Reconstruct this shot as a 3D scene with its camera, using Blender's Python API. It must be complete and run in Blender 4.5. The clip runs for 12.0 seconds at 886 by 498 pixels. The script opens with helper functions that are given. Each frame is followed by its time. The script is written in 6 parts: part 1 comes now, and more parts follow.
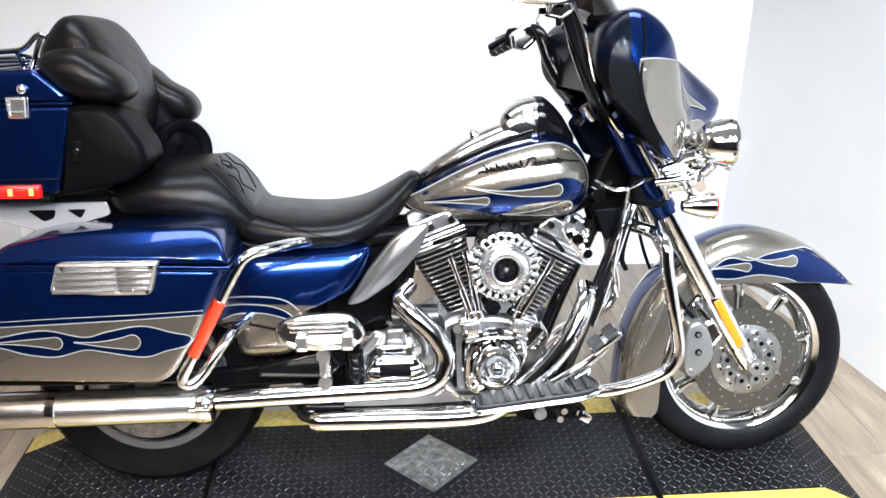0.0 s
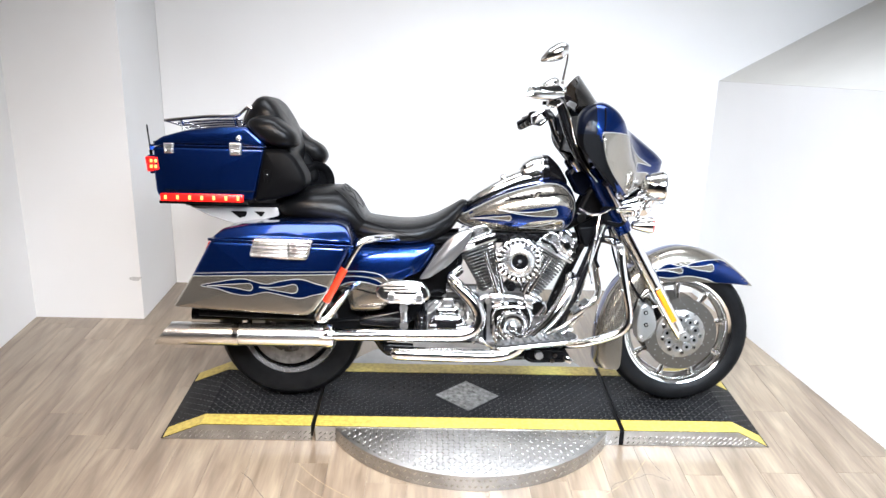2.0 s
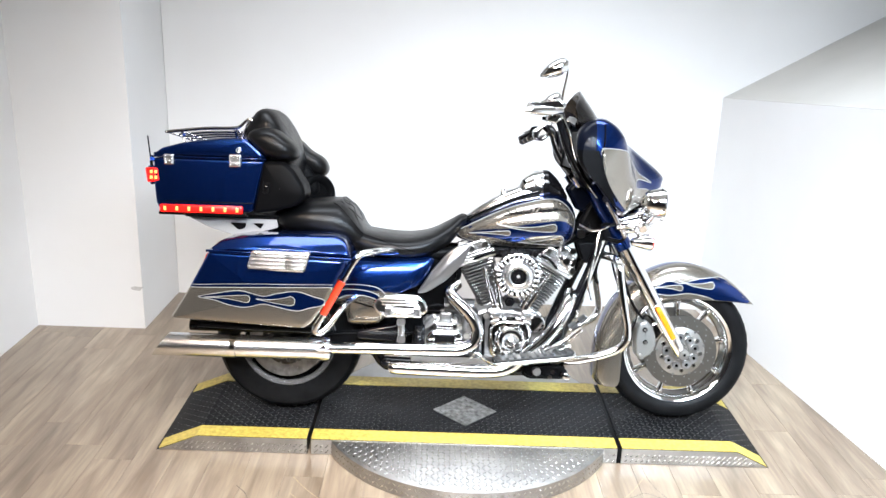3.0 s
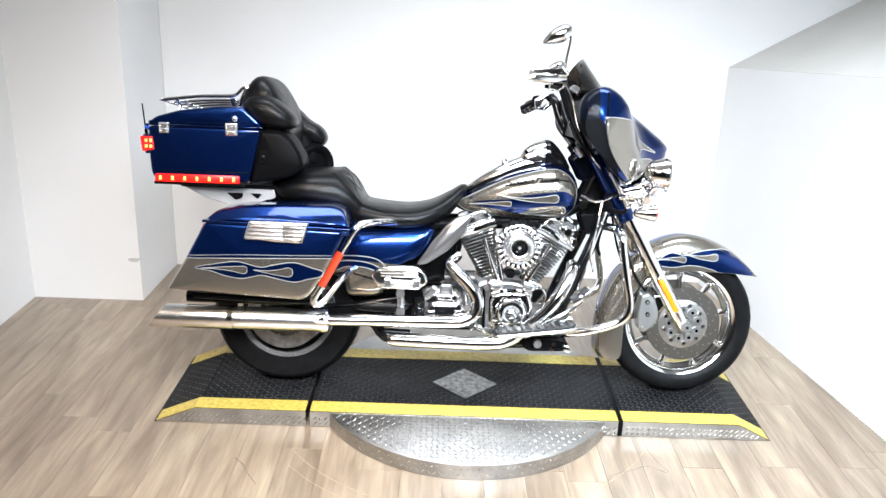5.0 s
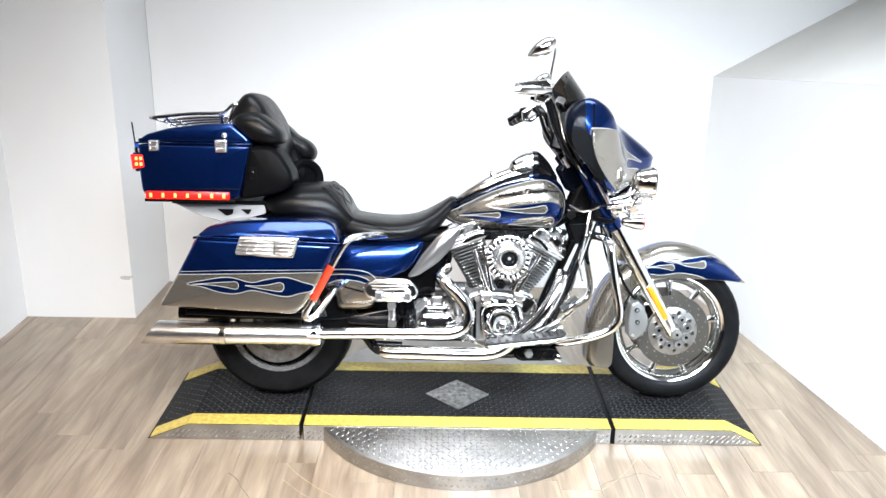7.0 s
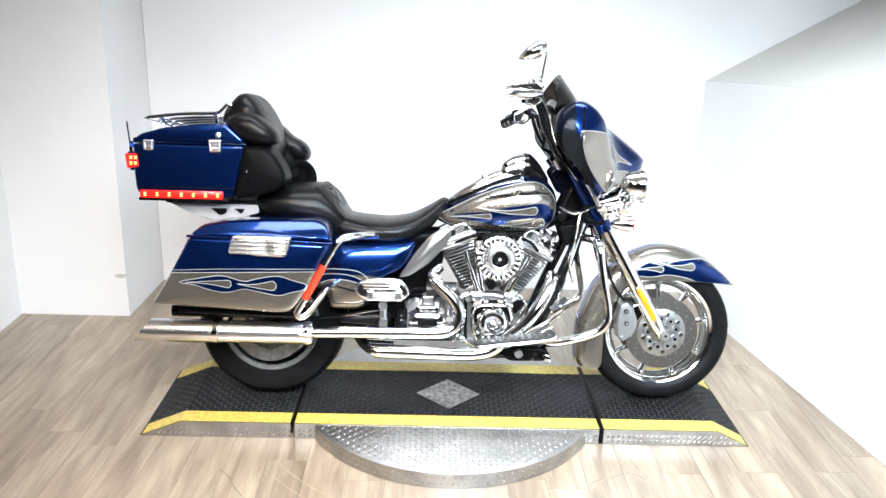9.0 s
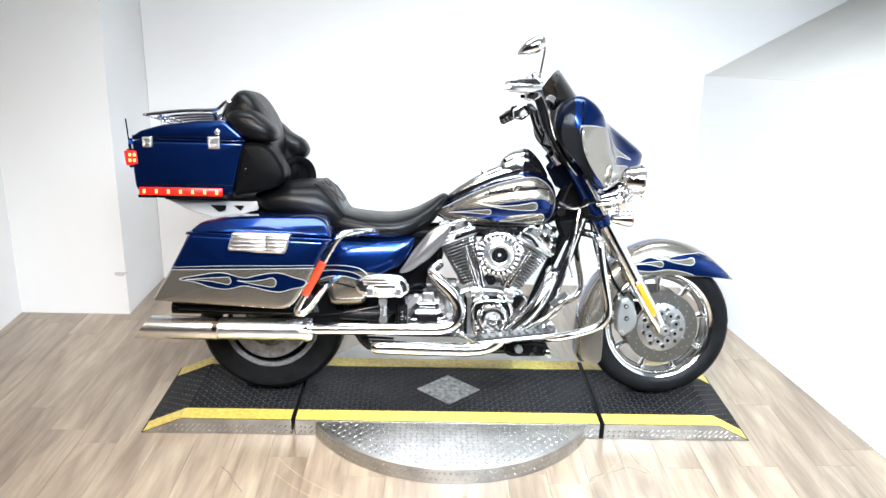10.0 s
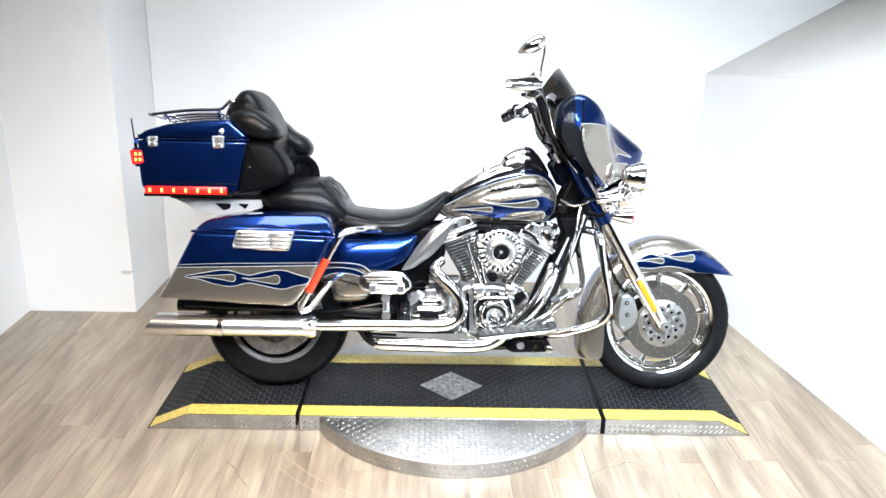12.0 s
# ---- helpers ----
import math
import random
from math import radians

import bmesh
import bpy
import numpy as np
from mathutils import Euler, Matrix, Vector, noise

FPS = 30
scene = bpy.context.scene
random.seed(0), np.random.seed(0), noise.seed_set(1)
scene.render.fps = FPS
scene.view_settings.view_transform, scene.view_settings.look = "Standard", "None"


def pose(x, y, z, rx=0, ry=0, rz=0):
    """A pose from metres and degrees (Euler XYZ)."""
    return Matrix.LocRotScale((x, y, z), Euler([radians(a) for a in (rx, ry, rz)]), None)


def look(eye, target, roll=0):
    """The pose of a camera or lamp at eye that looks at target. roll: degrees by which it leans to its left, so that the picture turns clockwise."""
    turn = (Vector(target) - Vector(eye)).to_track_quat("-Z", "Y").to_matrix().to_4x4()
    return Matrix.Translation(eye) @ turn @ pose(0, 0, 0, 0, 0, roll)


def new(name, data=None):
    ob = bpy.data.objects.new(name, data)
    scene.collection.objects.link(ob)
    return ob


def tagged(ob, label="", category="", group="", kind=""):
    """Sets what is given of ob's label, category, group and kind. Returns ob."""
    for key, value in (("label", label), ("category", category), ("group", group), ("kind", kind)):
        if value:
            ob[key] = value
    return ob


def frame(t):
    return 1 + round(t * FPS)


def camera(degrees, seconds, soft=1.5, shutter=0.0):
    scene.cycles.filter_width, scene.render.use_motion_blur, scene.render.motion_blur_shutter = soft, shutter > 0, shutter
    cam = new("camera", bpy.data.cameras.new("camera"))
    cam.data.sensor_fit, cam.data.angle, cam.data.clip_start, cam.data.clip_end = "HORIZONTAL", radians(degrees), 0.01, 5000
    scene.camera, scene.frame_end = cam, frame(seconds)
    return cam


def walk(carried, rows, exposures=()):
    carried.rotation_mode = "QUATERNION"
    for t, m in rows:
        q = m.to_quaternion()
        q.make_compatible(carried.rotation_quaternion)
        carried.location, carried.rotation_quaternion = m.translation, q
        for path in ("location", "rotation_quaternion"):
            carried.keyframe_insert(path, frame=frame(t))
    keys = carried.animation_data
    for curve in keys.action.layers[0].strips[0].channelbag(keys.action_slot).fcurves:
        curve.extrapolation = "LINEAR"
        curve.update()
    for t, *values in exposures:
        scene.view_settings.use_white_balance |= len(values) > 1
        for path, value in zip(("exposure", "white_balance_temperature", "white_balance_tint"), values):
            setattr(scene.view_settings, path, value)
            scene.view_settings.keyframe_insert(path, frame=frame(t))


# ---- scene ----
from mathutils.bvhtree import BVHTree

cam = camera(56.4, 12.0)
PATH = [
    (0, (-0.19, -1.954, 1.571), (-0.044, -0.123, 0.78), 0.3),
    (0.2, (-0.166, -2.139, 1.626), (-0.051, -0.313, 0.819), 1.82),
    (0.5, (-0.206, -2.385, 1.658), (-0.113, -0.525, 0.93), 0.8),
    (0.8, (-0.145, -2.613, 1.693), (-0.123, -0.739, 0.996), 1.0),
    (1, (-0.164, -2.731, 1.712), (-0.129, -0.841, 1.058), 2.6),
    (1.2, (-0.153, -2.856, 1.732), (-0.145, -0.955, 1.111), 1.24),
    (1.5, (-0.214, -3.02, 1.748), (-0.157, -1.125, 1.112), 1.9),
    (1.8, (-0.245, -3.154, 1.741), (-0.194, -1.25, 1.131), 2.24),
    (2, (-0.264, -3.179, 1.771), (-0.218, -1.28, 1.144), 1.6),
    (2.5, (-0.237, -3.187, 1.772), (-0.205, -1.29, 1.139), 1.6),
    (3, (-0.219, -3.171, 1.777), (-0.198, -1.263, 1.178), 2.1),
    (3.2, (-0.212, -3.165, 1.776), (-0.178, -1.259, 1.17), 2.03),
    (5, (-0.215, -3.13, 1.752), (-0.194, -1.242, 1.093), 2.2),
    (5.5, (-0.211, -3.135, 1.761), (-0.196, -1.241, 1.12), 1.9),
    (6, (-0.209, -3.14, 1.758), (-0.193, -1.242, 1.128), 1.1),
    (6.5, (-0.202, -3.145, 1.761), (-0.182, -1.249, 1.123), 1.2),
    (7, (-0.202, -3.153, 1.758), (-0.166, -1.255, 1.128), 1.3),
    (9, (-0.18, -3.185, 1.764), (-0.137, -1.285, 1.138), 1.8),
    (9.5, (-0.186, -3.183, 1.757), (-0.139, -1.286, 1.126), 1.6),
    (10, (-0.18, -3.187, 1.757), (-0.136, -1.29, 1.126), 1.5),
    (10.5, (-0.176, -3.192, 1.757), (-0.133, -1.295, 1.127), 1.3),
    (11, (-0.178, -3.198, 1.756), (-0.133, -1.301, 1.123), 1.3),
    (11.5, (-0.17, -3.209, 1.758), (-0.133, -1.31, 1.131), 1.2),
    (12, (-0.164, -3.222, 1.758), (-0.135, -1.324, 1.126), 1.2),
]
EXPOSURES = [(0.0, -0.05, 6420, 13), (1.0, 0.03, 6480, 16), (3.0, 0.08, 6420, 13), (7.0, 0.14, 6360, 12), (9.0, 0.22, 6300, 11), (12.0, 0.23, 6300, 11)]
walk(cam, [(t, look(eye, target, roll)) for t, eye, target, roll in PATH], EXPOSURES)

# ---------------------------------------------------------------- light
world = bpy.data.worlds.new("room_dark")
world.use_nodes = True
world.node_tree.nodes["Background"].inputs[0].default_value = (0.9, 0.95, 1.0, 1)
world.node_tree.nodes["Background"].inputs[1].default_value = 0.03
scene.world = world


def area_lamp(name, eye, target, sx, sy, watts, colour, spread=180):
    data = bpy.data.lights.new(name, "AREA")
    data.shape, data.size, data.size_y, data.energy, data.color = "RECTANGLE", sx, sy, watts, colour
    data.spread = radians(spread)
    ob = new(name, data)
    ob.matrix_world = look(eye, target)
    return ob


COOL, NEUTRAL, WARM, BLUISH = (0.86, 0.94, 1.0), (0.93, 0.97, 1.0), (1.0, 0.78, 0.56), (0.64, 0.84, 1.0)
area_lamp("ceiling_lamp", (0.15, 0.15, 2.88), (0.15, 0.1, 0), 2.8, 0.7, 38, COOL, 126)
area_lamp("ceiling_lamp", (0.3, -3.2, 2.88), (0.25, -0.5, 0.35), 3.2, 1.3, 86, COOL, 76)
for lx, tint, watts in ((-1.3, WARM, 15), (-0.1, NEUTRAL, 18), (1.1, BLUISH, 33)):
    area_lamp("spot_panel_lamp", (lx, -2.3, 2.85), (lx * 0.6, -0.6, 0.2), 0.42, 0.42, watts, tint, 90 if lx < -1 else 78)
    area_lamp("spot_panel_lamp", (lx + 0.5, -3.5, 2.85), (lx * 0.5 + 0.4, -0.4, 0.4), 0.42, 0.42, watts * 0.5, tint, 78)

# ---------------------------------------------------------------- materials


def material(name, colour, rough=0.5, metal=0.0, coat=0.0, coat_rough=0.03, spec=0.5):
    m = bpy.data.materials.new(name)
    m.use_nodes = True
    b = m.node_tree.nodes["Principled BSDF"]
    b.inputs["Base Color"].default_value = (*colour, 1)
    b.inputs["Roughness"].default_value = rough
    b.inputs["Metallic"].default_value = metal
    b.inputs["Coat Weight"].default_value = coat
    b.inputs["Coat Roughness"].default_value = coat_rough
    b.inputs["Specular IOR Level"].default_value = spec
    return m


def node(m, kind, **sets):
    n = m.node_tree.nodes.new(kind)
    for key, value in sets.items():
        n.inputs[key.replace("_", " ")].default_value = value
    return n


def link(m, a, b):
    m.node_tree.links.new(a, b)


def noise_of(m, scale, detail=4.0, stretch=None):
    co = m.node_tree.nodes.new("ShaderNodeTexCoord")
    n = node(m, "ShaderNodeTexNoise", Scale=scale, Detail=detail)
    if stretch:
        mp = m.node_tree.nodes.new("ShaderNodeMapping")
        mp.inputs["Scale"].default_value = stretch
        link(m, co.outputs["Object"], mp.inputs["Vector"])
        link(m, mp.outputs["Vector"], n.inputs["Vector"])
    else:
        link(m, co.outputs["Object"], n.inputs["Vector"])
    return n


def ramp(m, source, stops):
    r = m.node_tree.nodes.new("ShaderNodeValToRGB")
    e = r.color_ramp.elements
    while len(e) < len(stops):
        e.new(0.5)
    for el, (p, c) in zip(e, stops):
        el.position, el.color = p, (*c, 1)
    link(m, source, r.inputs["Fac"])
    return r


def vary(m, scale, low, high, detail=4.0, stretch=None):
    """Colour between low and high by a noise."""
    n = noise_of(m, scale, detail, stretch)
    r = ramp(m, n.outputs["Fac"], [(0.3, low), (0.7, high)])
    link(m, r.outputs["Color"], m.node_tree.nodes["Principled BSDF"].inputs["Base Color"])
    return r


def relief(m, scale, strength, distance=0.002, detail=3.0, stretch=None):
    n = noise_of(m, scale, detail, stretch)
    b = node(m, "ShaderNodeBump", Strength=strength, Distance=distance)
    link(m, n.outputs["Fac"], b.inputs["Height"])
    link(m, b.outputs["Normal"], m.node_tree.nodes["Principled BSDF"].inputs["Normal"])


def creases(m, scale, strength, distance, stretch=None):
    """A second, larger relief under the fine one."""
    n = noise_of(m, scale, 2.0, stretch)
    b = node(m, "ShaderNodeBump", Strength=strength, Distance=distance)
    link(m, n.outputs["Fac"], b.inputs["Height"])
    fine = m.node_tree.nodes["Principled BSDF"].inputs["Normal"].links[0].from_node
    link(m, b.outputs["Normal"], fine.inputs["Normal"])


def rough_vary(m, scale, low, high, stretch=None):
    n = noise_of(m, scale, 5.0, stretch)
    r = node(m, "ShaderNodeMapRange")
    r.inputs["To Min"].default_value, r.inputs["To Max"].default_value = low, high
    link(m, n.outputs["Fac"], r.inputs["Value"])
    link(m, r.outputs["Result"], m.node_tree.nodes["Principled BSDF"].inputs["Roughness"])


def glow(name, colour, strength):
    m = material(name, colour, 0.3)
    b = m.node_tree.nodes["Principled BSDF"]
    b.inputs["Emission Color"].default_value = (*colour, 1)
    b.inputs["Emission Strength"].default_value = strength
    return m


BLUE = material("blue_metallic_paint", (0.008, 0.040, 0.27), 0.2, 0.9, 0.6, 0.02, 0.3)
vary(BLUE, 900, (0.0025, 0.015, 0.095), (0.006, 0.036, 0.19), 1.0)
PEWTER = material("pewter_metallic_paint", (0.36, 0.325, 0.275), 0.21, 0.85, 1.0, 0.02)
vary(PEWTER, 900, (0.25, 0.222, 0.185), (0.35, 0.312, 0.262), 1.0)
NAVY = material("dark_navy_inner_paint", (0.0008, 0.0018, 0.006), 0.3, 0.0, 0.05, 0.1, 0.1)
vary(NAVY, 600, (0.0006, 0.0013, 0.0045), (0.001, 0.0024, 0.008), 1.0)
PINSTRIPE = material("silver_pinstripe", (0.40, 0.40, 0.39), 0.35, 0.5, 0.3)
CHROME = material("chrome", (0.93, 0.93, 0.93), 0.05, 1.0)
rough_vary(CHROME, 14, 0.03, 0.09)
SATIN = material("satin_aluminium", (0.62, 0.61, 0.59), 0.3, 1.0)
rough_vary(SATIN, 40, 0.22, 0.4)
DEFLECTOR = material("satin_grey_deflector", (0.19, 0.19, 0.195), 0.32, 0.8, 0.2)
CARRIER = material("machined_carrier_aluminium", (0.33, 0.32, 0.305), 0.34, 1.0)
relief(CARRIER, 300, 0.1, 0.0005)
STEEL = material("brushed_disc_steel", (0.185, 0.173, 0.155), 0.34, 1.0)
relief(STEEL, 260, 0.15, 0.0006)
BLACK = material("black_powder_coat", (0.003, 0.003, 0.0034), 0.35, 0.0, 0.0, 0.1, 0.05)
rough_vary(BLACK, 60, 0.25, 0.45)
GLOSSBLACK = material("gloss_black", (0.005, 0.005, 0.006), 0.14, 0.0, 0.25, 0.03, 0.25)
ENGINE_DARK = material("engine_dark_metal", (0.05, 0.05, 0.052), 0.35, 0.8)
vary(ENGINE_DARK, 30, (0.018, 0.018, 0.02), (0.07, 0.07, 0.07))
POLISHED = material("polished_aluminium", (0.92, 0.92, 0.92), 0.12, 1.0)
rough_vary(POLISHED, 30, 0.07, 0.18)
BRIGHT = material("bright_plating", (0.88, 0.88, 0.88), 0.2, 0.96)
rough_vary(BRIGHT, 30, 0.16, 0.28)
ENGINE_GREY = material("engine_grey_metal", (0.3, 0.3, 0.3), 0.35, 0.9)
vary(ENGINE_GREY, 24, (0.16, 0.16, 0.16), (0.42, 0.42, 0.42))
LEATHER = material("black_vinyl_leather", (0.003, 0.003, 0.0033), 0.33, 0.0, 0.0, 0.1, 0.2)
relief(LEATHER, 420, 0.25, 0.0012)
creases(LEATHER, 8, 0.22, 0.02, (1.0, 1.0, 2.2))
rough_vary(LEATHER, 18, 0.27, 0.42)
# seat leather with a lighter base colour that stands for sheen at a glancing angle
SEATPANEL = material("sheen_lightened_vinyl", (0.022, 0.022, 0.022), 0.38, 0.0, 0.0, 0.1, 0.4)
relief(SEATPANEL, 260, 0.35, 0.0015)
creases(SEATPANEL, 14, 0.3, 0.012)
PODPLASTIC = material("black_textured_plastic", (0.003, 0.003, 0.0034), 0.4, 0.0, 0.0, 0.1, 0.04)
relief(PODPLASTIC, 900, 0.2, 0.0006)
RUBBER = material("tyre_rubber", (0.006, 0.006, 0.0065), 0.45, 0.0, 0.0, 0.1, 0.09)
relief(RUBBER, 160, 0.2, 0.001)
vary(RUBBER, 25, (0.003, 0.003, 0.0034), (0.006, 0.006, 0.0064))
RUBBERPAD = material("rubber_pad", (0.02, 0.02, 0.02), 0.6)
REDREF = material("red_reflector", (0.75, 0.045, 0.015), 0.18, 0.0, 0.6)
AMBER = material("amber_reflector", (0.85, 0.19, 0.006), 0.25, 0.0, 0.6)
REDLIGHT = glow("red_lamp_lens", (0.9, 0.010, 0.006), 0.85)
LED = glow("red_led", (1.0, 0.16, 0.04), 6.0)
SMOKE = material("smoked_plastic", (0.025, 0.02, 0.017), 0.05, 0.0, 0.15)
SMOKE.node_tree.nodes["Principled BSDF"].inputs["Transmission Weight"].default_value = 0.9
GLASS = material("clear_lens", (0.95, 0.95, 0.95), 0.02)
GLASS.node_tree.nodes["Principled BSDF"].inputs["Transmission Weight"].default_value = 1.0
CALIPER = material("silver_caliper_paint", (0.3, 0.3, 0.29), 0.32, 0.75)
rough_vary(CALIPER, 60, 0.25, 0.4)
GREYPAINT = material("silver_bracket_paint", (0.38, 0.38, 0.38), 0.35, 0.4)
MUFFLER = material("polished_muffler_chrome", (0.86, 0.86, 0.85), 0.14, 1.0)
rough_vary(MUFFLER, 20, 0.16, 0.3)

PLATE = material("tread_plate_steel", (0.52, 0.51, 0.49), 0.32, 1.0)
vary(PLATE, 9, (0.31, 0.302, 0.288), (0.47, 0.458, 0.438), 6.0)
rough_vary(PLATE, 30, 0.32, 0.52)
INLAY = material("worn_inlay_steel", (0.25, 0.25, 0.245), 0.5, 0.9)
vary(INLAY, 45, (0.14, 0.14, 0.135), (0.40, 0.40, 0.39), 6.0)
rough_vary(INLAY, 60, 0.3, 0.6)
DECK = material("black_deck_coating", (0.009, 0.009, 0.010), 0.5, 0.0, 0.0, 0.1, 0.05)
vary(DECK, 7, (0.004, 0.004, 0.0045), (0.013, 0.013, 0.014), 6.0)
rough_vary(DECK, 22, 0.28, 0.5)
LUG = material("rubbed_deck_lug", (0.02, 0.02, 0.021), 0.3, 0.0, 0.0, 0.1, 0.6)
vary(LUG, 5, (0.004, 0.004, 0.0045), (0.022, 0.022, 0.022), 7.0)
rough_vary(LUG, 40, 0.2, 0.42)
BAREBAR = material("bright_worn_tread_bar", (0.66, 0.65, 0.63), 0.27, 1.0)
rough_vary(BAREBAR, 50, 0.16, 0.34)
YELLOW = material("worn_yellow_paint", (0.72, 0.5, 0.03), 0.45)
vary(YELLOW, 60, (0.33, 0.245, 0.040), (0.57, 0.44, 0.095), 10.0)
WALL = material("white_wall_paint", (0.8, 0.8, 0.79), 0.6)
vary(WALL, 1.3, (0.775, 0.77, 0.76), (0.825, 0.825, 0.82), 3.0)
relief(WALL, 220, 0.05, 0.001)
# greyer than the walls: the shade over the ledge is put into its colour
LEDGE_SHADE = material("ledge_shade_grey", (0.55, 0.535, 0.5), 0.6)
vary(LEDGE_SHADE, 2.0, (0.52, 0.505, 0.468), (0.58, 0.563, 0.524))
CEILING = material("ceiling_paint", (0.6, 0.6, 0.6), 0.8)
vary(CEILING, 3.0, (0.57, 0.57, 0.57), (0.64, 0.64, 0.64))
# two dark tones for the unseen walls, only to darken what paint and chrome reflect
DARK_REFLECT = material("dark_reflection_paint", (0.09, 0.088, 0.085), 0.7)
vary(DARK_REFLECT, 2.0, (0.07, 0.068, 0.066), (0.11, 0.108, 0.105))
CHARCOAL = material("charcoal_reflection_paint", (0.09, 0.09, 0.09), 0.7)
vary(CHARCOAL, 2.0, (0.07, 0.07, 0.07), (0.11, 0.11, 0.11))
SMUDGE = material("grey_wall_smudge", (0.5, 0.49, 0.48), 0.7)
vary(SMUDGE, 60, (0.42, 0.41, 0.40), (0.62, 0.61, 0.60), 6.0)


def plank_material():
    m = material("vinyl_wood_plank", (0.4, 0.3, 0.2), 0.33, 0.0, 0.5, 0.22, 0.6)
    nt = m.node_tree
    info = nt.nodes.new("ShaderNodeObjectInfo")
    co = nt.nodes.new("ShaderNodeTexCoord")
    off = nt.nodes.new("ShaderNodeVectorMath")
    off.operation = "SCALE"
    off.inputs[0].default_value = (7.3, 31.0, 3.0)
    link(m, info.outputs["Random"], off.inputs["Scale"])
    add = nt.nodes.new("ShaderNodeVectorMath")
    link(m, co.outputs["Object"], add.inputs[0])
    link(m, off.outputs["Vector"], add.inputs[1])
    mp = nt.nodes.new("ShaderNodeMapping")
    mp.inputs["Scale"].default_value = (17.0, 2.3, 1.0)
    link(m, add.outputs["Vector"], mp.inputs["Vector"])
    big = node(m, "ShaderNodeTexNoise", Scale=1.0, Detail=7.0, Distortion=0.6)
    link(m, mp.outputs["Vector"], big.inputs["Vector"])
    r = ramp(m, big.outputs["Fac"], [(0.25, (0.150, 0.104, 0.068)), (0.42, (0.208, 0.154, 0.108)), (0.58, (0.270, 0.208, 0.148)), (0.75, (0.355, 0.281, 0.199))])
    mp2 = nt.nodes.new("ShaderNodeMapping")
    mp2.inputs["Scale"].default_value = (90.0, 5.0, 1.0)
    link(m, add.outputs["Vector"], mp2.inputs["Vector"])
    fine = node(m, "ShaderNodeTexNoise", Scale=1.0, Detail=5.0)
    link(m, mp2.outputs["Vector"], fine.inputs["Vector"])
    g = ramp(m, fine.outputs["Fac"], [(0.3, (0.84, 0.83, 0.82)), (0.7, (1.09, 1.08, 1.05))])
    mul = nt.nodes.new("ShaderNodeMix")
    mul.data_type, mul.blend_type = "RGBA", "MULTIPLY"
    mul.inputs["Factor"].default_value = 1.0
    link(m, r.outputs["Color"], mul.inputs["A"])
    link(m, g.outputs["Color"], mul.inputs["B"])
    tone = node(m, "ShaderNodeMapRange")
    tone.inputs["To Min"].default_value, tone.inputs["To Max"].default_value = 0.84, 1.05
    link(m, info.outputs["Random"], tone.inputs["Value"])
    hsv = nt.nodes.new("ShaderNodeHueSaturation")
    link(m, mul.outputs["Result"], hsv.inputs["Color"])
    link(m, tone.outputs["Result"], hsv.inputs["Value"])
    b = nt.nodes["Principled BSDF"]
    link(m, hsv.outputs["Color"], b.inputs["Base Color"])
    bump = node(m, "ShaderNodeBump", Strength=0.12, Distance=0.001)
    link(m, fine.outputs["Fac"], bump.inputs["Height"])
    link(m, bump.outputs["Normal"], b.inputs["Normal"])
    return m


PLANK = plank_material()
GAP = material("plank_joint", (0.19, 0.145, 0.10), 0.8)

# ---------------------------------------------------------------- mesh helpers


def part(name, bm, mat, parent=None, label="", smooth=True, angle=38):
    me = bpy.data.meshes.new(name)
    bm.to_mesh(me)
    bm.free()
    for m in mat if isinstance(mat, (list, tuple)) else [mat]:
        me.materials.append(m)
    if smooth:
        me.polygons.foreach_set("use_smooth", [True] * len(me.polygons))
        me.set_sharp_from_angle(angle=radians(angle))
    ob = new(name, me)
    if parent:
        ob.parent = parent
    if label:
        ob["label"] = label
    return ob


def made(verts, faces):
    bm = bmesh.new()
    vs = [bm.verts.new(v) for v in verts]
    for f in faces:
        bm.faces.new([vs[i] for i in f])
    bmesh.ops.recalc_face_normals(bm, faces=bm.faces)
    return bm


def rings(sections, closed=True, caps=True, loop=False):
    """A skin over rings of equal count. closed: each ring is a loop; loop: the last ring joins the first."""
    n, verts, faces = len(sections[0]), [], []
    for s in sections:
        verts += [tuple(p) for p in s]
    k = len(sections)
    for i in range(k if loop else k - 1):
        a, b = i * n, ((i + 1) % k) * n
        for j in range(n if closed else n - 1):
            j2 = (j + 1) % n
            faces.append((a + j, a + j2, b + j2, b + j))
    if caps and not loop:
        faces.append(tuple(range(n)))
        faces.append(tuple(range((k - 1) * n, k * n)))
    return made(verts, faces)


def spline(pts, per=6, closed=False):
    """Catmull-Rom through the points."""
    p = [np.array(q, float) for q in pts]
    n, out = len(p), []
    for i in range(n if closed else n - 1):
        a = p[(i - 1) % n] if closed or i > 0 else 2 * p[0] - p[1]
        b, c = p[i], p[(i + 1) % n]
        d = p[(i + 2) % n] if closed or i + 2 < n else 2 * p[-1] - p[-2]
        for k in range(per):
            t = k / per
            out.append(0.5 * (2 * b + (c - a) * t + (2 * a - 5 * b + 4 * c - d) * t * t + (3 * b - a - 3 * c + d) * t ** 3))
    if not closed:
        out.append(p[-1])
    return out


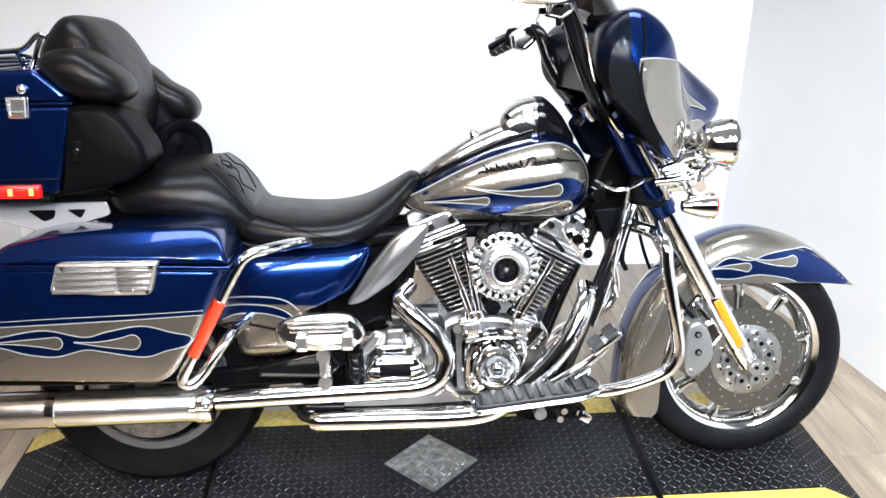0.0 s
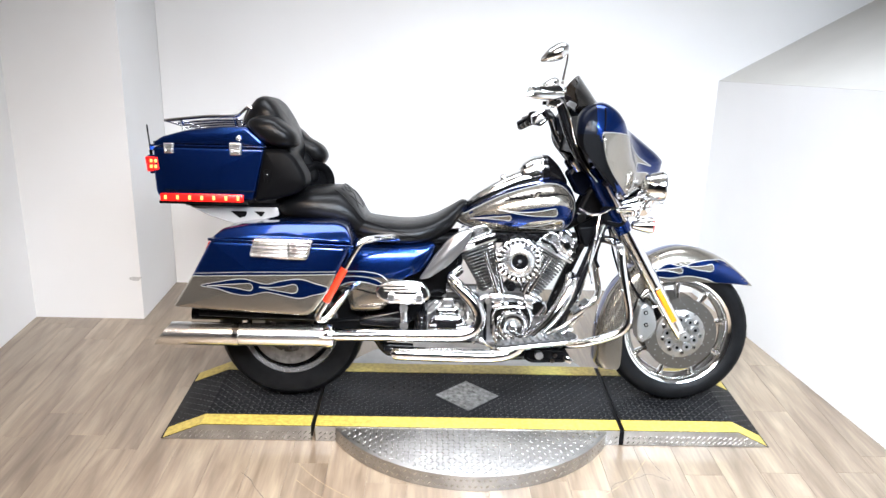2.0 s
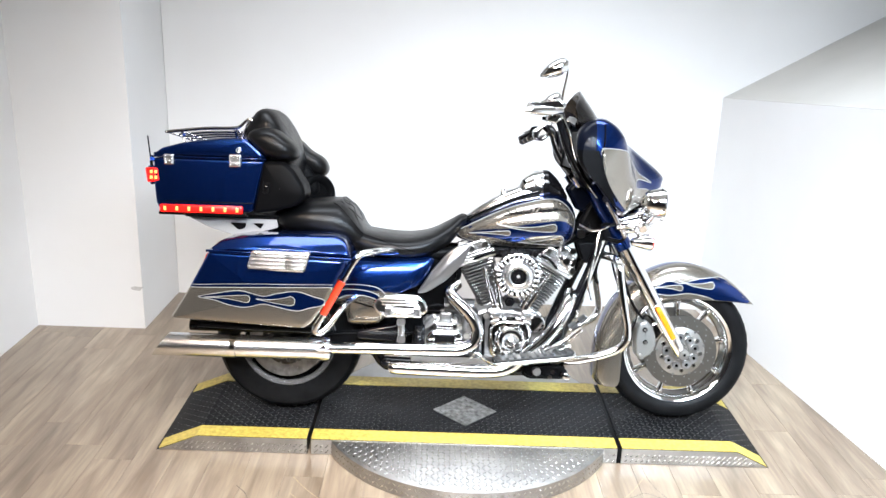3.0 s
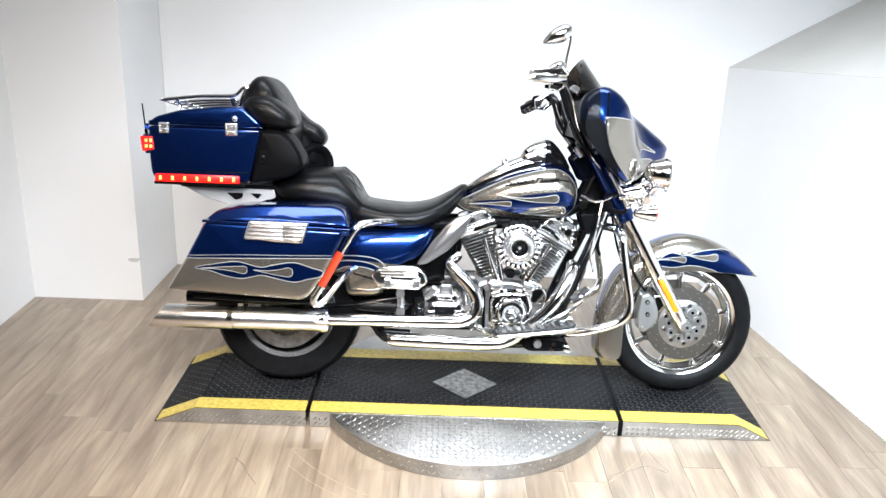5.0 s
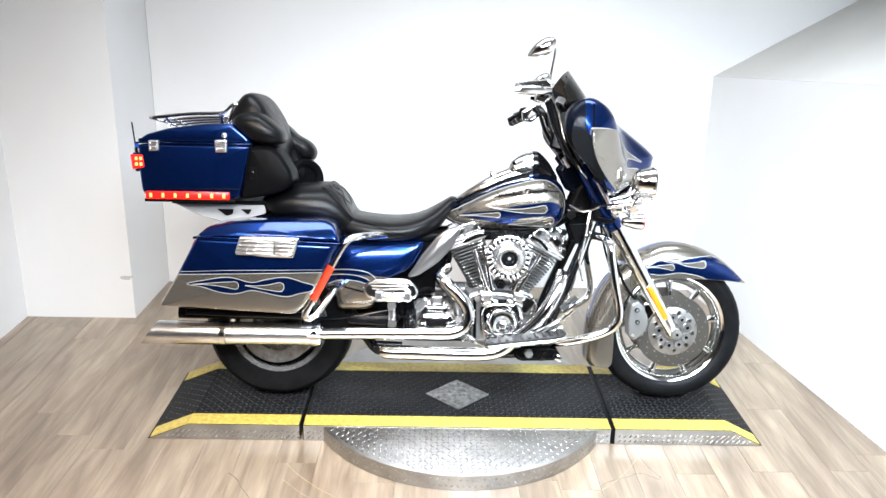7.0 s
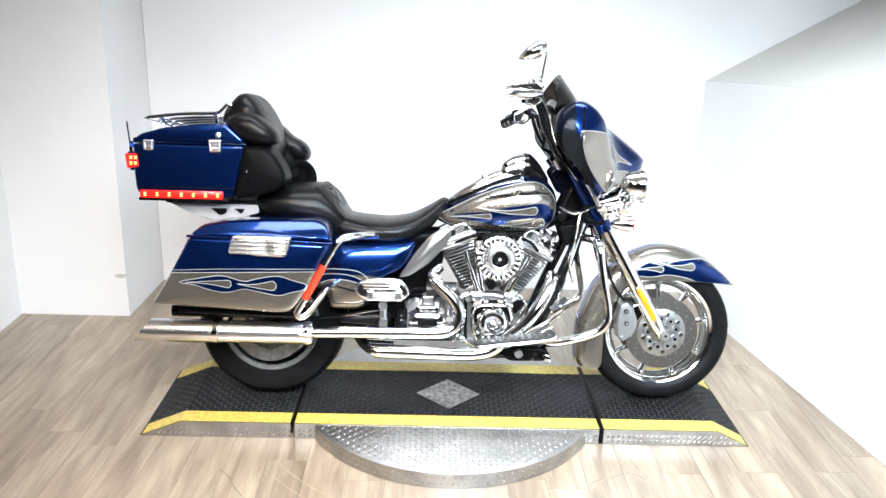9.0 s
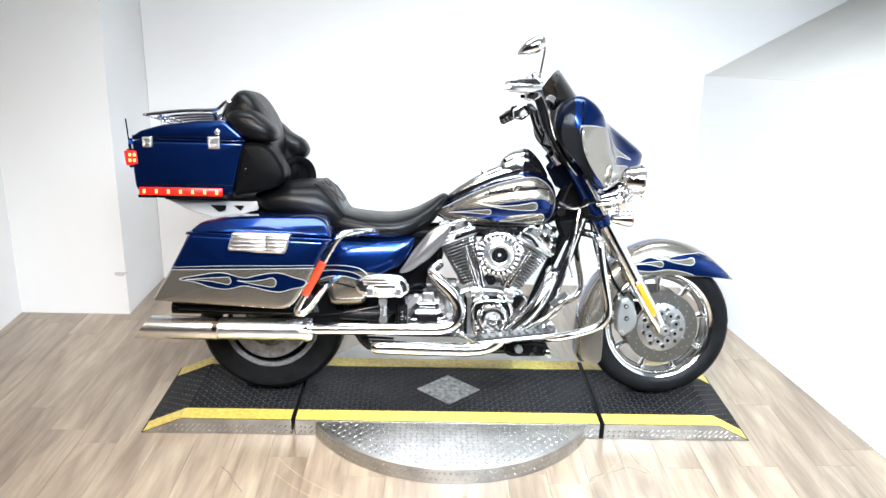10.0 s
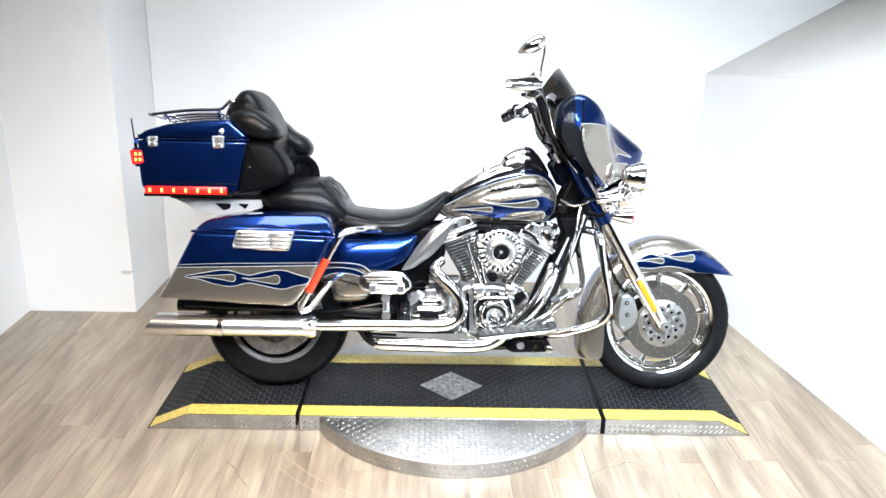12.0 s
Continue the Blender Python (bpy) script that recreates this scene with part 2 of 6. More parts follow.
def tube(pts, r, seg=14, per=6, caps=True, loop=False):
    """A round tube along a smooth path; r is one radius or one for each point."""
    q = spline(pts, per, loop) if per > 1 else [np.array(p, float) for p in pts]
    if isinstance(r, (list, tuple)):
        rr = [float(v[0]) for v in (spline([(x,) for x in r], per) if per > 1 else [(x,) for x in r])]
    else:
        rr = [r] * len(q)
    out, n, side = [], len(q), None
    for i in range(n):
        if loop:
            d = q[(i + 1) % n] - q[i - 1]
        else:
            d = q[min(i + 1, n - 1)] - q[max(i - 1, 0)]
        d = d / np.linalg.norm(d)
        if side is None:
            side = np.cross(d, (0, 0, 1.0)) if abs(d[2]) < 0.9 else np.cross(d, (1.0, 0, 0))
        side = side - d * (side @ d)
        side = side / np.linalg.norm(side)
        up = np.cross(d, side)
        out.append([q[i] + rr[i] * (math.cos(2 * math.pi * k / seg) * side + math.sin(2 * math.pi * k / seg) * up) for k in range(seg)])
    return rings(out, True, caps, loop)


def rod(a, b, r, seg=14, r2=None):
    return tube([a, b], [r, r if r2 is None else r2], seg, 1)


def lathe(profile, centre, axis="Y", seg=48, closed=False):
    """Turn a profile of (radius, along) round an axis through the centre."""
    cx, cy, cz = centre
    out = []
    for k in range(seg):
        c, s = math.cos(2 * math.pi * k / seg), math.sin(2 * math.pi * k / seg)
        ring = []
        for r, h in profile:
            if axis == "Y":
                ring.append((cx + r * c, cy + h, cz + r * s))
            elif axis == "X":
                ring.append((cx + h, cy + r * c, cz + r * s))
            else:
                ring.append((cx + r * c, cy + r * s, cz + h))
        out.append(ring)
    bm = rings(out, closed, False, True)
    bmesh.ops.remove_doubles(bm, verts=bm.verts, dist=1e-5)
    bmesh.ops.recalc_face_normals(bm, faces=bm.faces)
    return bm


def fillet(outline, c, n=4):
    """Round the corners of a closed outline by cutting them back by c."""
    if not c:
        return [np.array(p, float) for p in outline]
    p, out = [np.array(q, float) for q in outline], []
    for i in range(len(p)):
        a, b, d = p[i - 1], p[i], p[(i + 1) % len(p)]
        la, ld = np.linalg.norm(a - b), np.linalg.norm(d - b)
        s, e = b + (a - b) * min(c / la, 0.45), b + (d - b) * min(c / ld, 0.45)
        for k in range(n + 1):
            t = k / n
            out.append((1 - t) ** 2 * s + 2 * t * (1 - t) * b + t * t * e)
    return out


def inset(poly, d):
    n, out = len(poly), []
    area = sum(poly[i - 1][0] * poly[i][1] - poly[i][0] * poly[i - 1][1] for i in range(n))
    sign = 1 if area > 0 else -1
    for i in range(n):
        t = poly[(i + 1) % n] - poly[i - 1]
        t = t / (np.linalg.norm(t) + 1e-9)
        out.append(poly[i] + d * sign * np.array((-t[1], t[0])))
    return out


def pillow(outline, y0, y1, c=0.02, r=0.012, steps=4, smooth=0):
    """A body with the outline in x and z, from y0 to y1, with corners cut by c and edges rounded by r."""
    o = spline(outline, smooth, True) if smooth else fillet(outline, c)
    r = min(r, abs(y1 - y0) / 2)
    s = 1 if y1 > y0 else -1
    out = []
    for k in range(steps + 1):
        a = math.pi / 2 * k / steps
        out.append([(p[0], y0 + s * r * (1 - math.sin(a)), p[1]) for p in inset(o, r * (1 - math.cos(a)))])
    for k in range(steps, -1, -1):
        a = math.pi / 2 * k / steps
        out.append([(p[0], y1 - s * r * (1 - math.sin(a)), p[1]) for p in inset(o, r * (1 - math.cos(a)))])
    return rings(out)


def puff(outline, y0, y1, p=2.6, per=5, n=14, least=0.12, c=0.02):
    """A cushion: the outline in x and z swells from both sides to its full size."""
    o = np.array(spline(outline, per, True) if per else fillet(outline, c))
    c, out = o.mean(axis=0), []
    for k in range(n + 1):
        u = -math.cos(math.pi * k / n)
        f = max(least, (1 - abs(u) ** p) ** (1 / p))
        out.append([(q[0], (y0 + y1) / 2 + u * (y1 - y0) / 2, q[1]) for q in c + (o - c) * f])
    return rings(out)


def moulded(outline, y0, y1, c=0.016, r=0.012, crown=0.006, steps=5):
    """A moulded body: corners cut by c, edges rounded by r, both sides crowned."""
    o = [np.array(q) for q in fillet(outline, c, 5)]
    o2 = inset(o, r)
    mid = np.array(o2).mean(axis=0)
    half = []
    for f in (0.03, 0.25, 0.5, 0.7, 0.85, 0.95):
        half.append([(p[0], y0 - crown * (1 - f * f), p[1]) for p in [mid + (q - mid) * f for q in o2]])
    near = half + [[(p[0], y0 + r * (1 - math.cos(math.pi / 2 * k / steps)), p[1]) for p in inset(o, r * (1 - math.sin(math.pi / 2 * k / steps)))] for k in range(steps + 1)]
    far = [[(x, y0 + y1 - y, z) for x, y, z in ring] for ring in near[::-1]]
    return rings(near + far)


def hull(stations, n=28, per=5):
    """A body along x: stations of x, bottom, top, half width, squareness, side shift."""
    out = []
    for x, lo, hi, hw, e, yc in spline(stations, per):
        zc, hh = (lo + hi) / 2, (hi - lo) / 2
        ring = []
        for k in range(n):
            a = 2 * math.pi * k / n
            c, s = math.cos(a), math.sin(a)
            ring.append((x, yc + hw * math.copysign(abs(c) ** (2 / e), c), zc + hh * math.copysign(abs(s) ** (2 / e), s)))
        out.append(ring)
    return rings(out)


def box(x, y, z, sx, sy, sz, b=0.004, m=None):
    bm = bmesh.new()
    bmesh.ops.create_cube(bm, size=1.0)
    bm.transform(Matrix.Diagonal((sx, sy, sz, 1)))
    if b:
        bmesh.ops.bevel(bm, geom=bm.edges[:], offset=b, segments=2, profile=0.5, affect="EDGES")
    if m is not None:
        bm.transform(m)
    bm.transform(Matrix.Translation((x, y, z)))
    return bm


def join(*bms):
    """Several pieces of one part in one bmesh."""
    out = bmesh.new()
    for b in bms:
        me = bpy.data.meshes.new("joined")
        b.to_mesh(me)
        b.free()
        out.from_mesh(me)
        bpy.data.meshes.remove(me)
    return out


def flip(bm):
    """The same on the other side of the machine."""
    bm.transform(Matrix.Diagonal((1, -1, 1, 1)))
    bmesh.ops.reverse_faces(bm, faces=bm.faces)
    return bm


def two_tone(bm, a, b, low=1):
    """Faces under the line from a to b (x, z) take the second colour."""
    d = Vector((b[0] - a[0], 0, b[1] - a[1])).normalized()
    n = Vector((-d.z, 0, d.x))
    o = Vector((a[0], 0, a[1]))
    bmesh.ops.bisect_plane(bm, geom=bm.verts[:] + bm.edges[:] + bm.faces[:], plane_co=o, plane_no=n)
    for f in bm.faces:
        f.material_index = low if (f.calc_center_median() - o).dot(n) < 0 else 0
    return bm


def lean_in(bm, z0, k):
    """Slope the outer side of a lid inwards above z0."""
    mid = sum(v.co.y for v in bm.verts) / len(bm.verts)
    for v in bm.verts:
        if v.co.y < mid:
            v.co.y += k * max(0.0, v.co.z - z0)
    return bm


def thicken(bm, t):
    bmesh.ops.recalc_face_normals(bm, faces=bm.faces)
    bmesh.ops.solidify(bm, geom=bm.faces[:], thickness=t)
    bmesh.ops.recalc_face_normals(bm, faces=bm.faces)
    return bm


def surface(ob):
    """A search tree over a part, for paint that follows its skin."""
    return BVHTree.FromPolygons([v.co.copy() for v in ob.data.vertices], [tuple(p.vertices) for p in ob.data.polygons])


def lay(tree, x, z, lift, keep=[-0.2]):
    hit = tree.ray_cast(Vector((x, -2, z)), Vector((0, 1, 0)))
    if hit[0] is None:
        near = tree.find_nearest(Vector((x, keep[0], z)))
        return near[0] + Vector((0, -lift, 0))
    keep[0] = hit[0].y
    n = hit[1] if hit[1].y < 0 else -hit[1]
    return hit[0] + n * lift


def paint(tree, outline, lift=0.0012, smooth=6, grain=0.016):
    """A field of paint within the outline (x, z), laid on the skin."""
    o = spline(outline, smooth, True) if smooth else [np.array(p, float) for p in outline]
    bm = bmesh.new()
    vs = [bm.verts.new((p[0], 0, p[1])) for p in o]
    es = [bm.edges.new((vs[i - 1], vs[i])) for i in range(len(vs))]
    bmesh.ops.triangle_fill(bm, use_beauty=True, edges=es)
    for _ in range(6):
        long = [e for e in bm.edges if e.calc_length() > grain]
        if not long:
            break
        bmesh.ops.subdivide_edges(bm, edges=long, cuts=1)
        bmesh.ops.triangulate(bm, faces=[f for f in bm.faces if len(f.verts) > 3])
    for v in bm.verts:
        v.co = lay(tree, v.co.x, v.co.z, lift)
    bmesh.ops.recalc_face_normals(bm, faces=bm.faces)
    if sum(f.normal.y for f in bm.faces) > 0:
        bmesh.ops.reverse_faces(bm, faces=bm.faces)
    return bm


def stripe(tree, pts, w=0.003, lift=0.0024, smooth=8, closed=False):
    """A painted line of the width w along the points (x, z)."""
    o = spline(pts, smooth, closed)
    n, a, b = len(o), [], []
    for i in range(n):
        t = (o[(i + 1) % n] - o[i - 1]) if closed else (o[min(i + 1, n - 1)] - o[max(i - 1, 0)])
        t = t / (np.linalg.norm(t) + 1e-9)
        q = np.array((-t[1], t[0])) * w / 2
        a.append(lay(tree, *(o[i] + q), lift))
        b.append(lay(tree, *(o[i] - q), lift))
    bm = rings([a, b], closed, False)
    if sum(f.normal.y for f in bm.faces) > 0:
        bmesh.ops.reverse_faces(bm, faces=bm.faces)
    return bm


def drop_shape(x0, z0, x1, z1, r, bend=0.0):
    """The outline of a flame's tongue: a fine tail at x0, z0 and a round head of the radius r at x1, z1."""
    t = np.array((x1 - x0, z1 - z0))
    ln = np.linalg.norm(t)
    t = t / ln
    q = np.array((-t[1], t[0]))
    out, back = [], []
    for k in range(7):
        s = k / 7
        c = np.array((x0, z0)) + t * ln * s + q * bend * math.sin(math.pi * s)
        w = r * (0.05 + 0.95 * s ** 1.6)
        out.append(c + q * w)
        back.append(c - q * w)
    head = [np.array((x1, z1)) + r * (math.cos(a) * q + math.sin(a) * t) for a in (0, math.pi / 4, math.pi / 2, 3 * math.pi / 4, math.pi)]
    return out + head + back[::-1]

# ---------------------------------------------------------------- the room


def slab(name, corners, z0, z1, mat, label, category="wall"):
    """A wall piece or floor: a plan outline from z0 to z1."""
    n = len(corners)
    v = [(x, y, z0) for x, y in corners] + [(x, y, z1) for x, y in corners]
    f = [tuple(range(n)), tuple(range(n, 2 * n))] + [(i, (i + 1) % n, n + (i + 1) % n, n + i) for i in range(n)]
    ob = part(name, made(v, f), mat, smooth=False)
    return tagged(ob, label, category, kind="structure")


LEFT, BACK, TOP, REAR = -2.31, 1.45, 3.0, -6.0
floor = slab("floor", [(LEFT - 0.2, REAR - 0.2), (3.6, REAR - 0.2), (3.6, BACK + 0.2), (LEFT - 0.2, BACK + 0.2)], -0.1, -0.004, GAP,
             "wood-look vinyl plank floor in worn beige and brown", "floor")
slab("wall_back", [(-1.73, BACK), (3.6, BACK), (3.6, BACK + 0.15), (-1.73, BACK + 0.15)], 0.0, TOP, WALL, "plain white painted wall behind the motorcycle")
slab("wall_left", [(LEFT - 0.15, -0.7), (LEFT, -0.7), (LEFT, 0.9), (LEFT - 0.15, 0.9)], 0.0, TOP, WALL, "plain white painted side wall")
# unseen dark wall, added so that the case and bag sides mirror something dark
slab("wall_left_far", [(LEFT - 0.15, REAR), (LEFT, REAR), (LEFT, -0.7), (LEFT - 0.15, -0.7)], 0.0, TOP, CHARCOAL, "unseen dark wall added to deepen reflections")
column = slab("wall_column", [(LEFT - 0.15, 0.9), (-1.742, 0.9), (-1.73, BACK + 0.15), (LEFT - 0.15, BACK + 0.15)], 0.0, TOP, WALL,
     "white boxed-out corner column of the room", "column")
# a small scuff low on the column's front
part("wall_scuff", made([(-1.768 + 0.030 * (1 + 0.3 * math.sin(3 * a)) * math.cos(a), 0.8992, 0.226 + 0.014 * (1 + 0.35 * math.cos(2 * a + 1)) * math.sin(a) + 0.18 * 0.03 * math.cos(a))
                         for a in [2 * math.pi * k / 18 for k in range(18)]], [tuple(range(18))]), SMUDGE, column, "faint grey scuff", smooth=False)
R0, R1 = (1.354, BACK), (2.505, REAR)
TOP0, TOP1 = 1.258, 1.95
wr = made([(R0[0], R0[1], 0), (R1[0], R1[1], 0), (R1[0] + 0.15, R1[1], 0), (R0[0] + 0.15, R0[1], 0), (R0[0], R0[1], TOP0), (R1[0], R1[1], TOP1), (R1[0] + 0.15, R1[1], TOP1), (R0[0] + 0.15, R0[1], TOP0)],
          [(0, 1, 2, 3), (4, 5, 6, 7), (0, 1, 5, 4), (1, 2, 6, 5), (2, 3, 7, 6), (3, 0, 4, 7)])
tagged(part("wall_right", wr, WALL, smooth=False), "white half-height wall beside the platform", "wall", kind="structure")
sl = made([(R0[0] + 0.002, R0[1], TOP0 + 0.002), (R1[0] + 0.002, R1[1], TOP1 + 0.002), (R1[0] + 1.0, R1[1], TOP1 + 0.57), (R0[0] + 1.0, R0[1], TOP0 + 0.57),
           (R0[0] + 0.002, R0[1], TOP0 - 0.03), (R1[0] + 0.002, R1[1], TOP1 - 0.03), (R1[0] + 1.0, R1[1], TOP1 + 0.42), (R0[0] + 1.0, R0[1], TOP0 + 0.42)],
          [(0, 1, 2, 3), (4, 5, 6, 7), (0, 1, 5, 4), (1, 2, 6, 5), (2, 3, 7, 6), (3, 0, 4, 7)])
# the ledge's grey stands for the soft shade above the half wall
tagged(part("ledge_right", sl, LEDGE_SHADE, smooth=False), "sloping ledge above the half wall, its shade put in as grey", "ledge", kind="structure")
slab("wall_upper_right", [(R0[0] + 1.0, R0[1]), (R1[0] + 1.0, R1[1]), (R1[0] + 1.15, R1[1]), (R0[0] + 1.15, R0[1])], 1.6, TOP, WALL, "white upper wall above the ledge")
# unseen wall behind the camera, made dark for contrast in the chrome
slab("wall_front", [(LEFT - 0.15, REAR - 0.15), (3.9, REAR - 0.15), (3.9, REAR), (LEFT - 0.15, REAR)], 0.0, TOP, DARK_REFLECT, "unseen dark wall added to deepen reflections")
slab("ceiling", [(LEFT - 0.2, REAR - 0.2), (3.9, REAR - 0.2), (3.9, BACK + 0.2), (LEFT - 0.2, BACK + 0.2)], TOP, TOP + 0.1, CEILING, "plain ceiling", "ceiling")

# ---------------------------------------------------------------- the platform
DECK_Z, FRONT, BEHIND = 0.068, -0.287, 0.275
DISC = (-0.06, 0.0, 0.612)

platform = new("display_turntable")
tagged(platform, "black tread-plate motorcycle display ramp with yellow edges on a steel turntable", "turntable")


def section(name, xs):
    """A deck section with its profile in x and z."""
    y0, y1, n = FRONT, BEHIND, len(xs)
    v = [(x, y0, z) for x, z in xs] + [(x, y1, z) for x, z in xs]
    f = [tuple(range(n)), tuple(range(n, 2 * n))] + [(i, (i + 1) % n, n + (i + 1) % n, n + i) for i in range(n)]
    bm = made(v, f)
    bmesh.ops.bevel(bm, geom=bm.edges[:], offset=0.0015, segments=1, affect="EDGES")
    for fc in bm.faces:
        fc.material_index = 0 if fc.normal.z > 0.5 or abs(fc.normal.x) > 0.8 else 1
    return part(name, bm, [DECK, PLATE], platform)


def deck_height(x):
    if x < -1.13:
        return DECK_Z * (x + 1.295) / 0.165
    if x > 1.01:
        return DECK_Z * (1.145 - x) / 0.135
    return DECK_Z


rear_ramp = section("ramp_section", [(-1.295, 0.001), (-1.13, DECK_Z), (-0.697, DECK_Z), (-0.697, 0.001)])
centre = section("centre_section", [(-0.681, 0.001), (-0.681, DECK_Z), (0.533, DECK_Z), (0.533, 0.001)])
front_ramp = section("ramp_section", [(0.551, 0.001), (0.551, DECK_Z), (1.01, DECK_Z), (1.145, 0.001)])


def yellow_edge(parent, x0, x1, ya, yb):
    """A painted band along the deck's edge; it follows the ramp."""
    xs = sorted({x0, x1, *[b for b in (-1.13, 1.01) if x0 < b < x1]})
    v, f = [], []
    for x in xs:
        z = deck_height(x)
        v += [(x, ya, z + 0.002), (x, yb, z + 0.002), (x, ya, z - 0.001), (x, yb, z - 0.001)]
    for i in range(len(xs) - 1):
        a, b = 4 * i, 4 * i + 4
        f += [(a, a + 1, b + 1, b), (a + 2, a + 3, b + 3, b + 2), (a, a + 2, b + 2, b), (a + 1, a + 3, b + 3, b + 1)]
    f += [(0, 1, 3, 2), (len(v) - 4, len(v) - 3, len(v) - 1, len(v) - 2)]
    part("yellow_edge", made(v, f), YELLOW, parent, "worn yellow edge paint", smooth=False)


for host, a, b in ((rear_ramp, -1.285, -0.698), (centre, -0.680, 0.532), (front_ramp, 0.552, 1.135)):
    yellow_edge(host, a, b, FRONT + 0.0015, FRONT + 0.079)
    yellow_edge(host, a, b, BEHIND - 0.085, BEHIND - 0.0015)

part("section_joint", box(0.542, (FRONT + BEHIND) / 2, 0.0325, 0.0165, BEHIND - FRONT - 0.004, 0.063, 0.0), BLACK, centre)
part("turntable_disc", lathe([(0, 0.0), (DISC[2], 0.001), (DISC[2], 0.061), (DISC[2] - 0.003, 0.063), (0, 0.063)], (DISC[0], DISC[1], 0), "Z", 128), PLATE, platform,
     "round bare steel tread-plate turntable")

# the square inlay, turned on its corner
inlay = made([(-0.067 + 0.135 * c, -0.018 + 0.131 * s, DECK_Z + h) for h in (-0.001, 0.0025) for c, s in ((1, 0), (0, 1), (-1, 0), (0, -1))],
             [(0, 1, 2, 3), (4, 5, 6, 7), (0, 1, 5, 4), (1, 2, 6, 5), (2, 3, 7, 6), (3, 0, 4, 7)])
part("diamond_inlay", inlay, INLAY, centre, "bare steel diamond inlay", smooth=False)


def lugs(name, cells, mat, parent, along="z", h=0.0028):
    """Raised tread bars; cells of x, y, z, slope, turn. along y: bars on a front face."""
    v, f = [], []
    for x, y, z, slope_x, turn, ln in cells:
        c, s = math.cos(turn), math.sin(turn)
        base = len(v)
        for px, py, pz in ((-1, -0.0, 0), (-0.45, 0.22, 0), (0.45, 0.22, 0), (1, 0, 0), (0.45, -0.22, 0), (-0.45, -0.22, 0), (-0.5, 0, 1), (0.5, 0, 1)):
            dx, dy, dz = (px * c - py * s) * ln, (px * s + py * c) * ln, pz * h
            v.append((x + dx, y + dy, z + dz + dx * slope_x) if along == "z" else (x + dx, y - dz, z + dy))
        f += [tuple(base + i for i in t) for t in ((0, 1, 6), (1, 2, 7, 6), (2, 3, 7), (3, 4, 7), (4, 5, 6, 7), (5, 0, 6))]
    tagged(part(name, made(v, f), mat, parent, smooth=False), kind="stuff")


def tread(x0, x1, y0, y1, pitch, inside):
    cells, i, j = [], 0, 0
    for i in range(int((x1 - x0) / pitch) + 1):
        for j in range(int((y1 - y0) / pitch) + 1):
            x, y = x0 + (i + 0.5) * pitch, y0 + (j + 0.5) * pitch
            if inside(x, y):
                cells.append((x, y, math.pi / 4 if (i + j) % 2 else -math.pi / 4))
    return cells


def in_inlay(x, y, grow=0.012):
    return abs(x + 0.067) / (0.135 + grow) + abs(y + 0.018) / (0.131 + grow) < 1


for host, a, b in ((rear_ramp, -1.27, -0.705), (centre, -0.672, 0.525), (front_ramp, 0.56, 1.12)):
    cells = [(x, y, deck_height(x), 0.41 if x < -1.13 else -0.5 if x > 1.01 else 0.0, t, 0.0115)
             for x, y, t in tread(a, b, FRONT + 0.085, BEHIND - 0.09, 0.0215, lambda x, y: not in_inlay(x, y))]
    lugs("tread_relief", cells, LUG, host, h=0.002)
    face = [(x, FRONT - 0.0002, z, 0.0, math.pi / 4, 0.0125) for x, z, t in tread(a, b, 0.004, 0.064, 0.0215, lambda x, z: z < deck_height(x) - 0.012)]
    lugs("face_tread_relief", face, BAREBAR, host, "y")
lugs("inlay_tread_relief", [(x, y, DECK_Z + 0.0025, 0.0, t, 0.0115) for x, y, t in tread(-0.2, 0.08, -0.15, 0.12, 0.0215, lambda x, y: in_inlay(x, y, -0.016))], INLAY, centre)
lugs("disc_tread_relief", [(x, y, 0.063, 0.0, t, 0.0115) for x, y, t in tread(-0.66, 0.54, -0.6, FRONT - 0.004, 0.0215,
                                                                           lambda x, y: math.hypot(x - DISC[0], y - DISC[1]) < DISC[2] - 0.014)], BAREBAR, platform, h=0.0015)
rim = []
for k in range(60):
    for row in range(2):
        a = math.radians(-148 + k * 2.0 + row)
        rim.append((a, 0.018 + 0.026 * row, math.pi / 4 if (k + row) % 2 else -math.pi / 4))
v, f = [], []
for a, z, turn in rim:
    base = len(v)
    for px, py, pz in ((-1, 0, 0), (0, 0.25, 0), (1, 0, 0), (0, -0.25, 0), (0, 0, 1)):
        du, dz = (px * math.cos(turn) - py * math.sin(turn)) * 0.011, (px * math.sin(turn) + py * math.cos(turn)) * 0.011
        q, r = a + du / DISC[2], DISC[2] + pz * 0.0010 - 0.0002
        v.append((DISC[0] + r * math.cos(q), DISC[1] + r * math.sin(q), z + dz))
    f += [(base, base + 1, base + 4), (base + 1, base + 2, base + 4), (base + 2, base + 3, base + 4), (base + 3, base, base + 4)]
tagged(part("rim_tread_relief", made(v, f), BAREBAR, platform, smooth=False), kind="stuff")

# ---------------------------------------------------------------- the motorcycle, in its own frame: x to the front wheel, y to its left, z up
bike = new("motorcycle")
bike.matrix_world = pose(0, 0, DECK_Z, -10, 0, 0)
tagged(bike, "blue and pewter touring motorcycle with flame paint and polished chrome", "motorcycle")
FRONT_HUB, REAR_HUB = (0.812, 0.0, 0.304), (-0.81, 0.0, 0.304)


